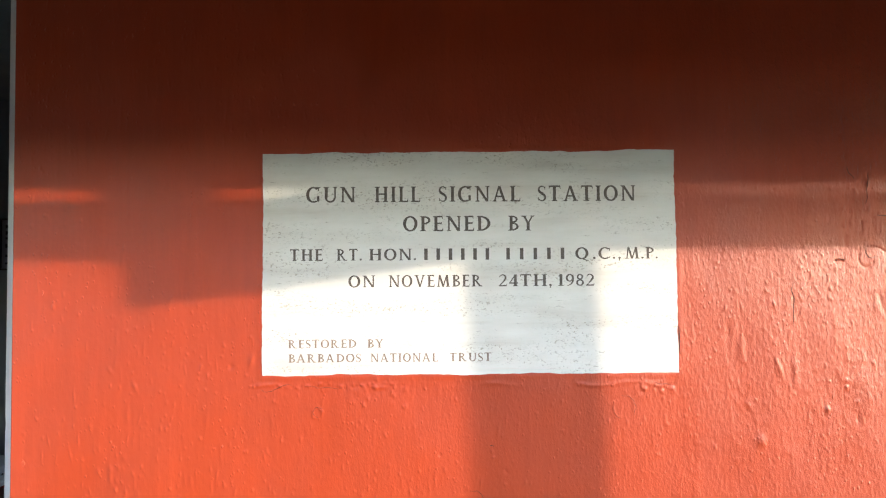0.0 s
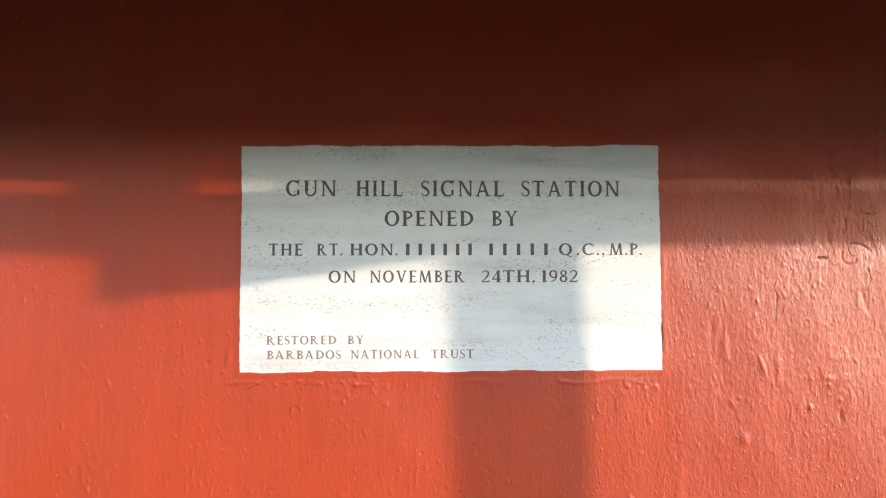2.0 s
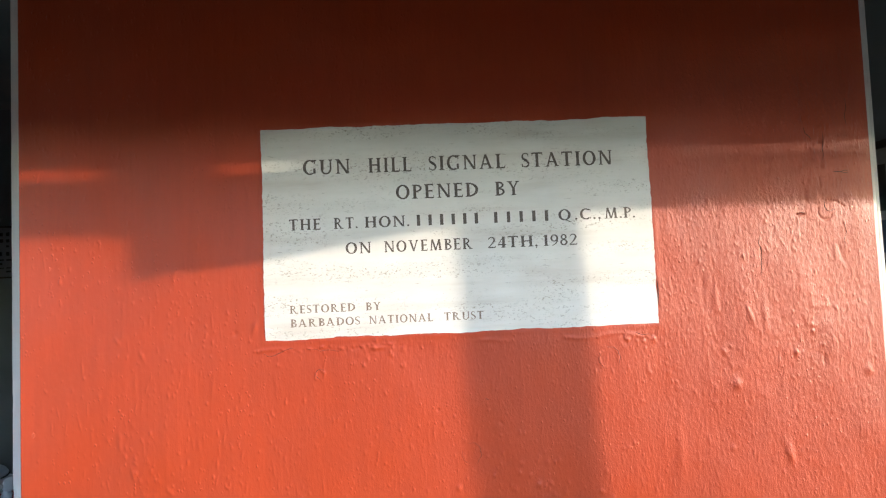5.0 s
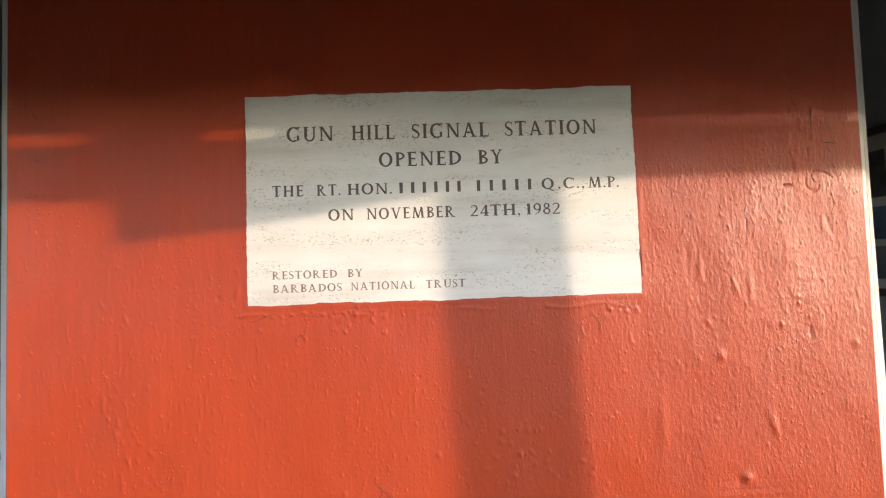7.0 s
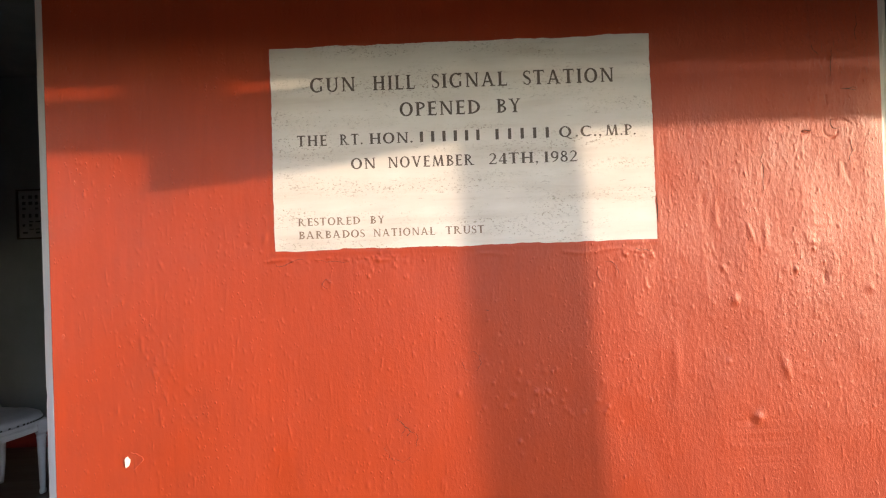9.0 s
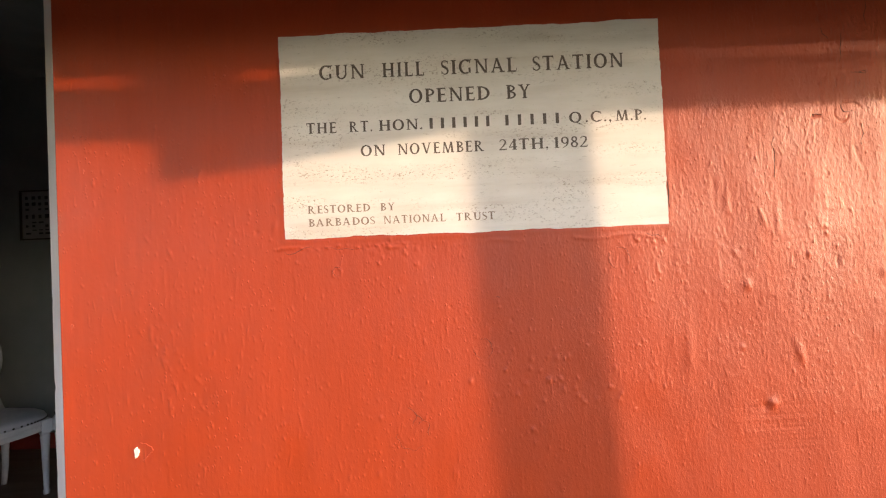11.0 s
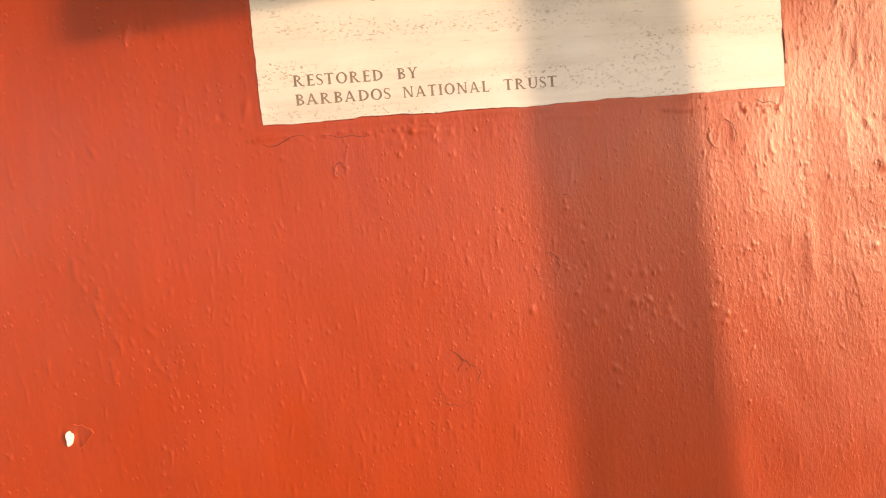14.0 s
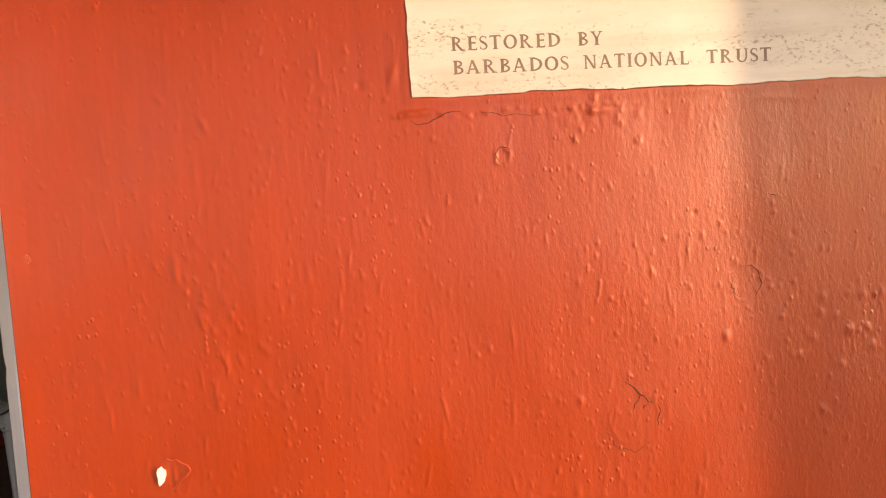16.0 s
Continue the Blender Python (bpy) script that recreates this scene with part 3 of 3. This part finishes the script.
# unseen board added to shade the wall; outline mapped back from its notched shadow
structure("bracket", prism([(-0.775 + DX, 1.76 + DZ), (-0.775 + DX, 1.60 + DZ), (-0.72 + DX, 1.60 + DZ), (-0.72 + DX, 1.505 + DZ), (-0.45 + DX, 1.532 + DZ), (0.05 + DX, 1.606 + DZ), (0.05 + DX, 1.66 + DZ), (-0.523 + DX, 1.66 + DZ), (-0.523 + DX, 1.76 + DZ)],
                           FRONT - 0.018, FRONT - 0.0125), TIMBER, "painted timber bracket board at the post", "bracket")
POST = 0.105


def veranda_post(x):
    bm = box((-POST / 2, -POST / 2, 0), (POST / 2, POST / 2, 1.62 + DZ), 0.006)
    ob = tagged(part("veranda_post", bm, TIMBER), "square painted timber veranda post", "post", "veranda posts", "structure")
    ob.matrix_world = pose(x, FRONT, 0, 0, -3.0, 0)
    return ob


for k in (-2, -1, 0, 1):
    veranda_post(DX + 0.226 + 3.2 * k)

# ---------------------------------------------------------------- the stone plaque
SLAB_Y = -0.0025


def slab():
    """Stone slab whose outline wavers where the paint laps over it."""
    out = []
    l, r, (b, t) = -SLAB_X, SLAB_X, SLAB_Z
    corners = [((l, b), (r, b - 0.001)), ((r, b - 0.001), (r - 0.003, t + 0.002)), ((r - 0.003, t + 0.002), (l, t - 0.003)), ((l, t - 0.003), (l, b))]
    for side, ((x0, z0), (x1, z1)) in enumerate(corners):
        n = 90 if side % 2 == 0 else 50
        for k in range(n):
            u = k / n
            hold = min(1.0, u * 14, (1 - u) * 14)
            w = 1.2 * hold * (0.0030 * noise.noise((u * (7 if n == 90 else 4), side * 9.1, 0)) + 0.0016 * noise.noise((u * 30, side * 5.3, 4)) + 0.0010 * noise.noise((u * 75, side * 2.3, 8)))
            dx, dz = x1 - x0, z1 - z0
            ln = math.hypot(dx, dz)
            out.append((x0 + dx * u + dz / ln * w, z0 + dz * u - dx / ln * w))
    return prism(out, SLAB_Y, 0.02)


THICK, THIN = 0.185, 0.100


def glyphs():
    """Roman capitals with thick and thin strokes, cap height 1: each is a list of outlines in x and z."""
    def stem(x, w=THICK, z0=0.0, z1=1.0):
        return [(x - w / 2, z0), (x + w / 2, z0), (x + w / 2, z1), (x - w / 2, z1)]

    def foot(x, z=0.0, w=THICK):
        k = 1 if z == 0 else -1
        return [(x - w / 2 - 0.085, z), (x + w / 2 + 0.085, z), (x + w / 2 + 0.080, z + k * 0.030), (x + w / 2, z + k * 0.085), (x - w / 2, z + k * 0.085), (x - w / 2 - 0.080, z + k * 0.030)]

    def beam(x0, x1, z, h=THIN):
        return [(x0, z - h / 2), (x1, z - h / 2), (x1, z + h / 2), (x0, z + h / 2)]

    def spur(x, z, up, lean=0.0):
        return [(x - 0.060, z), (x + 0.010, z), (x + 0.016 + lean, z + up), (x - 0.014 + lean, z + up)]

    def slant(x0, z0, x1, z1, w):
        return [(x0 - w / 2, z0), (x0 + w / 2, z0), (x1 + w / 2, z1), (x1 - w / 2, z1)]

    def bowl(cx, cz, rx, rz, a0=0, a1=360, thick=THICK, thin=THIN):
        n, out = max(8, int((a1 - a0) / 12)), []
        for i in range(n):
            p, q = (radians(a0 + (a1 - a0) * k / n) for k in (i, i + 1))
            out.append([(cx + (rx - e * thick) * math.cos(g), cz + (rz - e * thin) * math.sin(g)) for g, e in ((p, 0), (q, 0), (q, 1), (p, 1))])
        return out

    def ribbon(pts, widths):
        out, v = [], [Vector(p) for p in pts]
        side = []
        for i, w in enumerate(widths):
            d = (v[min(i + 1, len(v) - 1)] - v[max(i - 1, 0)]).normalized()
            side.append(Vector((-d.y, d.x)) * w / 2)
        for i in range(len(v) - 1):
            out.append([tuple(v[i] - side[i]), tuple(v[i + 1] - side[i + 1]), tuple(v[i + 1] + side[i + 1]), tuple(v[i] + side[i])])
        return out

    def curl(cx, cz, rx, rz, a0, a1, w0, w1, n=12):
        arc = [radians(a0 + (a1 - a0) * k / n) for k in range(n + 1)]
        return ribbon([(cx + rx * math.cos(g), cz + rz * math.sin(g)) for g in arc], [w0 + (w1 - w0) * k / n for k in range(n + 1)])
    post = [stem(0.16), foot(0.16), foot(0.16, 1.0)]
    made = {
        "I": post,
        "H": post + [stem(0.72), foot(0.72), foot(0.72, 1.0), beam(0.22, 0.66, 0.52)],
        "L": post + [beam(0.22, 0.60, 0.034), spur(0.60, 0.03, 0.20, 0.02)],
        "E": post + [beam(0.22, 0.58, 0.034), spur(0.58, 0.03, 0.18, 0.02), beam(0.22, 0.50, 0.52), stem(0.50, 0.035, 0.45, 0.60), beam(0.22, 0.56, 0.966), spur(0.56, 0.97, -0.16)],
        "T": [stem(0.38), foot(0.38), beam(0.03, 0.73, 0.966), spur(0.73, 0.97, -0.17, 0.02), spur(0.08, 0.97, -0.17, -0.03)],
        "N": [stem(0.12, THIN), foot(0.12, 0.0, THIN), stem(0.74, THIN), foot(0.74, 1.0, THIN), slant(0.12, 1.0, 0.72, 0.0, 0.17), foot(0.08, 1.0, THIN)],
        "M": [slant(0.08, 0.0, 0.17, 1.0, THIN), foot(0.08, 0.0, THIN), slant(0.19, 1.0, 0.48, 0.0, 0.16), slant(0.48, 0.0, 0.78, 1.0, THIN), slant(0.78, 1.0, 0.88, 0.0, THICK), foot(0.88)],
        "A": [slant(0.08, 0.0, 0.37, 1.0, THIN), slant(0.37, 1.0, 0.70, 0.0, 0.16), foot(0.08, 0.0, THIN), foot(0.70), beam(0.18, 0.60, 0.33)],
        "V": [slant(0.10, 1.0, 0.39, 0.0, 0.16), slant(0.39, 0.0, 0.68, 1.0, THIN), foot(0.10, 1.0), foot(0.68, 1.0, THIN)],
        "Y": [slant(0.10, 1.0, 0.37, 0.46, 0.15), slant(0.64, 1.0, 0.37, 0.46, THIN), stem(0.37, THICK, 0.0, 0.50), foot(0.37), foot(0.10, 1.0), foot(0.64, 1.0, THIN)],
        "U": [stem(0.16, THICK, 0.30), foot(0.16, 1.0), stem(0.69, THIN, 0.30), foot(0.69, 1.0, THIN)] + bowl(0.404, 0.30, 0.319, 0.32, 180, 360, 0.12),
        "O": bowl(0.44, 0.5, 0.44, 0.52),
        "Q": bowl(0.44, 0.5, 0.44, 0.52) + [slant(0.42, 0.06, 0.92, -0.20, 0.16)],
        "C": bowl(0.44, 0.5, 0.44, 0.52, 48, 312) + [stem(0.745, 0.05, 0.72, 0.94), stem(0.745, 0.04, 0.06, 0.20)],
        "G": bowl(0.44, 0.5, 0.44, 0.52, 48, 300) + [stem(0.72, 0.14, 0.06, 0.42), foot(0.72, 1.0, 0.14), stem(0.745, 0.05, 0.72, 0.94)],
        "D": post + bowl(0.20, 0.5, 0.62, 0.5, -90, 90),
        "B": post + bowl(0.22, 0.755, 0.36, 0.245, -90, 90, 0.13) + bowl(0.22, 0.275, 0.42, 0.275, -90, 90, 0.14),
        "P": post + bowl(0.22, 0.73, 0.40, 0.27, -90, 90, 0.14),
        "R": post + bowl(0.22, 0.74, 0.38, 0.26, -90, 90, 0.14) + [slant(0.34, 0.50, 0.70, 0.0, 0.16), foot(0.72)],
        "S": curl(0.30, 0.755, 0.20, 0.215, 25, 200, 0.05, 0.12) + ribbon([(0.11, 0.69), (0.17, 0.60), (0.30, 0.51), (0.43, 0.41), (0.49, 0.30)], [0.12, 0.15, 0.165, 0.15, 0.12]) + curl(0.29, 0.255, 0.21, 0.225, 20, -155, 0.12, 0.05)
             + [stem(0.485, 0.04, 0.76, 0.96), stem(0.085, 0.04, 0.05, 0.25)],
        "1": [stem(0.16), foot(0.16), slant(0.02, 0.84, 0.16, 1.0, 0.09)],
        "2": curl(0.28, 0.74, 0.20, 0.23, 170, -30, 0.06, 0.13) + ribbon([(0.455, 0.63), (0.36, 0.44), (0.20, 0.22), (0.05, 0.05)], [0.13, 0.11, 0.07, 0.06]) + [beam(0.03, 0.54, 0.05, 0.10), spur(0.54, 0.05, 0.15, 0.02)],
        "4": [stem(0.44), foot(0.44), slant(0.06, 0.26, 0.44, 1.0, 0.07), beam(0.03, 0.62, 0.27)],
        "8": bowl(0.28, 0.76, 0.21, 0.25, 0, 360, 0.11) + bowl(0.28, 0.27, 0.26, 0.28, 0, 360, 0.13),
        "9": bowl(0.29, 0.68, 0.27, 0.33, 0, 360, 0.13) + ribbon([(0.50, 0.62), (0.48, 0.36), (0.36, 0.15), (0.12, 0.0)], [0.12, 0.11, 0.08, 0.04]),
        ".": bowl(0.09, 0.08, 0.085, 0.085, 0, 360, 0.084, 0.084),
        ",": bowl(0.09, 0.08, 0.085, 0.085, 0, 360, 0.084, 0.084) + [slant(0.06, -0.17, 0.13, 0.06, 0.05)],
    }
    for ch, polys in made.items():
        left = min(p[0] for q in polys for p in q)
        made[ch] = [[(x - left, z) for x, z in q] for q in polys]
    return made


GLYPH = glyphs()
WIDTH = {ch: max(p[0] for q in polys for p in q) for ch, polys in GLYPH.items()}


def letter(bm, ch, x, z, h, y, wide=1.0):
    """One cut capital, filled with dark paint: its strokes as a thin inlay at depth y."""
    for k, poly in enumerate(GLYPH[ch]):
        prism([(x + a * h * wide, z + b * h) for a, b in poly], y - 0.00002 * (k % 7), y + 0.0012, bm)


# each line: height of the capitals, foot of the line, and its words between two places across the slab
LINES = [
    (0.0335, 1.7268, [("GUN", -0.356, -0.249), ("HILL", -0.207, -0.108), ("SIGNAL", -0.068, 0.110), ("STATION", 0.148, 0.361)]),
    (0.0325, 1.6630, [("OPENED", -0.146, 0.044), ("BY", 0.083, 0.140)]),
    (0.0250, 1.6002, [("THE", -0.391, -0.320), ("RT.", -0.290, -0.236), ("HON.", -0.220, -0.118), ("#6", -0.110, 0.050), ("#5", 0.067, 0.215), ("Q.C.,", 0.228, 0.327), ("M.P.", 0.337, 0.408)]),
    (0.0255, 1.5422, [("ON", -0.265, -0.207), ("NOVEMBER", -0.178, 0.026), ("24TH,", 0.061, 0.176), ("1982", 0.190, 0.269)]),
    (0.0180, 1.4120, [("RESTORED", -0.395, -0.248), ("BY", -0.224, -0.190)]),
    (0.0180, 1.3812, [("BARBADOS", -0.394, -0.238), ("NATIONAL", -0.218, -0.072), ("TRUST", -0.047, 0.044)]),
]
plaque = tagged(new("stone_plaque"), "pale travertine plaque with cut dark roman capitals set in red wall", "plaque")
slab_ob = part("slab", slab(), STONE, plaque)


for h, z, words in LINES:
    for text, a, b in words:
        if text[0] == "#":
            n = int(text[1])
            for k in range(n):
                u = a + (b - a) * (k + 0.5) / n
                part("bar", prism([(u - 0.0038, z), (u + 0.0038, z), (u + 0.0038, z + h), (u - 0.0038, z + h)], SLAB_Y - 0.0003, SLAB_Y + 0.001), LETTER, plaque)
            continue
        ws = [WIDTH[c] * h for c in text]
        wide = max(0.85, min(1.3, (b - a - (len(text) - 1) * 0.17 * h) / sum(ws)))
        ws = [w * wide for w in ws]
        gap = (b - a - sum(ws)) / (len(text) - 1)
        x = a
        for c, w in zip(text, ws):
            bm = bmesh.new()
            letter(bm, c, x, z, h, SLAB_Y - 0.0003, wide)
            part("letter", bm, FADED if h < 0.02 else LETTER, plaque)
            x += w + gap

# ---------------------------------------------------------------- flaked paint
chip = tagged(new("paint_chip"), "white bare plaster where the red paint flaked off", "flake")
rim_pts = []
for k in range(16):
    a = 2 * math.pi * k / 16
    r = 1 + 0.18 * math.sin(3 * a + 1) + 0.1 * math.sin(5 * a)
    rim_pts.append((-0.8165 + 0.0044 * r * math.cos(a), 0.870 + 0.0115 * r * math.sin(a)))
part("bare_patch", prism(rim_pts, -0.0052, 0.0), FLAKE, chip)
curl = [(-0.806, 0.893), (-0.800, 0.890), (-0.794, 0.891), (-0.788, 0.886), (-0.780, 0.882), (-0.777, 0.876), (-0.783, 0.868), (-0.790, 0.862), (-0.796, 0.855), (-0.801, 0.852)]
part("curled_edge", tube([(x, -0.0045, z) for x, z in curl], 0.0011, 6), RED, chip, "lifted curling red paint edge")




def paint_spot(x, z, rx, rz, label):
    pts = [(x + rx * (1 + 0.2 * math.sin(3 * k)) * math.cos(2 * math.pi * k / 14), z + rz * (1 + 0.15 * math.sin(2 * k)) * math.sin(2 * math.pi * k / 14)) for k in range(14)]
    y = -H[int(np.argmin(np.abs(zs - z))), int(np.argmin(np.abs(xs - x)))]
    return tagged(part("paint_spot", prism(pts, y - 0.0005, y + 0.004), SPOT), label, "paint spot", "paint spots")


paint_spot(-0.963, 1.170, 0.0040, 0.0060, "faded pink scuff on the red paint")
paint_spot(-0.735, 2.095, 0.0016, 0.0055, "small pale drip on the red paint")
paint_spot(-0.925, 1.535, 0.0014, 0.0050, "small pale drip on the red paint")

# ---------------------------------------------------------------- chairs
stud_bm = bmesh.new()
bmesh.ops.create_icosphere(stud_bm, subdivisions=1, radius=0.006)
STUD_MESH = bpy.data.meshes.new("nailhead")
stud_bm.to_mesh(STUD_MESH)
stud_bm.free()
STUD_MESH.materials.append(STUD)


def nailhead(at, parent):
    ob = new("nailhead", STUD_MESH)
    ob.parent = parent
    ob.location = at


def dining_chair():
    """White chair with an oval padded back; it faces +x, its base at the origin."""
    ch = tagged(new("dining_chair"), "white painted dining chair with oval studded back and vinyl seat", "chair", "chairs along the wall")
    outline = []
    for k in range(40):
        a = 2 * math.pi * k / 40
        c, s = math.cos(a), math.sin(a)
        w = 0.215 if c > 0 else 0.185
        outline.append((0.225 * math.copysign(abs(c) ** 0.55, c), w * math.copysign(abs(s) ** 0.6, s)))

    def layer(bm, scales):
        rings = [[bm.verts.new((x * k, y * k, z)) for x, y in outline] for k, z in scales]
        for a, b in zip(rings, rings[1:]):
            for i in range(len(a)):
                bm.faces.new((a[i], a[(i + 1) % 40], b[(i + 1) % 40], b[i]))
        bm.faces.new(rings[0][::-1])
        bm.faces.new(rings[-1])
        return bm
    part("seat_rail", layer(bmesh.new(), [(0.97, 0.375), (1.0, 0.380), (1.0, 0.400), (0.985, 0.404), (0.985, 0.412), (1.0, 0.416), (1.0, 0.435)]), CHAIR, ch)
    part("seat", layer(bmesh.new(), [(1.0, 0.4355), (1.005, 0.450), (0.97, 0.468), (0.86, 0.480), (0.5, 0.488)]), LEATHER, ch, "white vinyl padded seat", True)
    for k in range(40):
        x, y = outline[k]
        x2, y2 = outline[(k + 1) % 40]
        for u in (0.25, 0.75):
            nailhead(((x + (x2 - x) * u) * 1.004, (y + (y2 - y) * u) * 1.004, 0.443), ch)
    turn = [(0.013, 0.0), (0.016, 0.010), (0.016, 0.022), (0.011, 0.030), (0.013, 0.036), (0.017, 0.19), (0.021, 0.32), (0.024, 0.335), (0.018, 0.343), (0.025, 0.352), (0.025, 0.360)]
    for x, y in ((0.180, 0.175), (0.180, -0.175)):
        leg = part("leg", lathe(turn, 14, (x, y, 0)), CHAIR, ch, "", True)
        part("corner_block", box((x - 0.026, y - 0.026, 0.3605), (x + 0.026, y + 0.026, 0.4345), 0.004), CHAIR, leg)
    for y in (0.150, -0.150):
        part("leg", tube([(-0.225, y, 0.0), (-0.205, y, 0.12), (-0.195, y, 0.30), (-0.195, y, 0.43)], [0.013, 0.016, 0.019, 0.021], 10), CHAIR, ch, "", True)

    def back(u, v, out=0.0):
        return (-0.215 - 0.19 * (v - 0.45) + out, u, v)
    ring = [back(0.160 * math.cos(2 * math.pi * k / 36), 0.795 + 0.222 * math.sin(2 * math.pi * k / 36)) for k in range(36)]
    part("back_frame", tube(ring, 0.020, 8, True), CHAIR, ch, "", True)
    bm = bmesh.new()
    for out, flip in ((0.022, False), (-0.016, True)):
        rings = [[bm.verts.new(back(0.146 * s * math.cos(2 * math.pi * k / 28), 0.795 + 0.207 * s * math.sin(2 * math.pi * k / 28), out * o)) for k in range(28)] for s, o in ((1.0, 0.2), (0.93, 0.8), (0.7, 1.0), (0.3, 1.1))]
        for a, b in zip(rings, rings[1:]):
            for i in range(28):
                q = (a[i], a[(i + 1) % 28], b[(i + 1) % 28], b[i])
                bm.faces.new(q[::-1] if flip else q)
        bm.faces.new(rings[-1][::-1] if flip else rings[-1])
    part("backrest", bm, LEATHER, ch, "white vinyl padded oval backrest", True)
    for k in range(44):
        a = 2 * math.pi * k / 44
        nailhead(back(0.140 * math.cos(a), 0.795 + 0.201 * math.sin(a), 0.016), ch)
    for s in (1, -1):
        part("stile", tube([(-0.200, s * 0.145, 0.43), (-0.212, s * 0.128, 0.49), back(s * 0.118, 0.56), back(s * 0.132, 0.65)], [0.024, 0.021, 0.020, 0.017], 10), CHAIR, ch, "", True)
    return ch


chair = dining_chair()
chair.matrix_world = pose(-2.70, 1.40, 0, 0, 0, -22)
copy_thing(chair, pose(-2.36, 1.79, 0, 0, 0, -62))
copy_thing(chair, pose(-2.89, 0.95, 0, 0, 0, -24))

# ---------------------------------------------------------------- framed chart on the back wall
chart = tagged(new("framed_chart"), "framed printed chart of small dark symbols on back wall", "chart")
cx0, cx1, cz0, cz1, cy = -3.21, -2.45, 1.535, 1.905, 2.139
part("backing", box((cx0 + 0.008, cy - 0.010, cz0 + 0.008), (cx1 - 0.008, cy, cz1 - 0.008)), CARD, chart)
for lo, hi in (((cx0, cz0), (cx1, cz0 + 0.012)), ((cx0, cz1 - 0.012), (cx1, cz1)), ((cx0, cz0 + 0.012), (cx0 + 0.012, cz1 - 0.012)), ((cx1 - 0.012, cz0 + 0.012), (cx1, cz1 - 0.012))):
    part("frame_rail", box((lo[0], cy - 0.020, lo[1]), (hi[0], cy, hi[1]), 0.002), FRAME, chart)
for row, (zz, hh) in enumerate(((1.835, 0.026), (1.790, 0.026), (1.755, 0.016), (1.695, 0.030), (1.660, 0.012), (1.630, 0.018), (1.605, 0.008), (1.577, 0.014))):
    for k in range(13):
        if rng.uniform() < (0.12 if row != 2 else 0.55):
            continue
        w = rng.uniform(0.016, 0.028) if hh > 0.014 else rng.uniform(0.022, 0.040)
        x = cx0 + 0.04 + 0.048 * k
        part("symbol", box((x, cy - 0.0125, zz), (x + w, cy - 0.0105, zz + hh * rng.uniform(0.8, 1.0))), INK, chart)

# ---------------------------------------------------------------- framed photographs on the side wall
pic = tagged(new("framed_photographs"), "dark framed group of mounted photographs behind glass", "picture")
py0, py1, pz0, pz1, px = 0.34, 1.22, 1.235, 1.962, 1.90
# the glass's sky reflection is put into the mount as faint blue
part("mount", box((px - 0.012, py0 + 0.01, pz0 + 0.01), (px - 0.002, py1 - 0.01, pz1 - 0.01)), MAT, pic, "blue-white mount board")
for lo, hi in (((py0, pz0), (py1, pz0 + 0.035)), ((py0, pz1 - 0.035), (py1, pz1)), ((py0, pz0 + 0.035), (py0 + 0.035, pz1 - 0.035)), ((py1 - 0.035, pz0 + 0.035), (py1, pz1 - 0.035))):
    part("frame_rail", box((px - 0.030, lo[0], lo[1]), (px - 0.001, hi[0], hi[1]), 0.006), FRAME, pic)
for k, (y0, y1, z0, z1) in enumerate(((0.40, 0.55, 1.62, 1.90), (0.585, 0.715, 1.60, 1.90), (0.765, 0.90, 1.66, 1.86), (0.93, 1.16, 1.60, 1.88), (0.40, 0.55, 1.30, 1.57), (0.585, 0.715, 1.30, 1.56), (0.765, 0.90, 1.31, 1.45), (0.765, 0.90, 1.48, 1.62), (0.93, 1.16, 1.30, 1.55))):
    ph = part("photograph", box((px - 0.0155, y0, z0), (px - 0.0125, y1, z1)), PHOTO_B if k in (1, 4, 5, 7) else PHOTO, pic)
pane = part("pane", box((px - 0.0215, py0 + 0.03, pz0 + 0.03), (px - 0.0185, py1 - 0.03, pz1 - 0.03)), GLASS, pic, "reflecting picture glass")
pane.visible_shadow = False
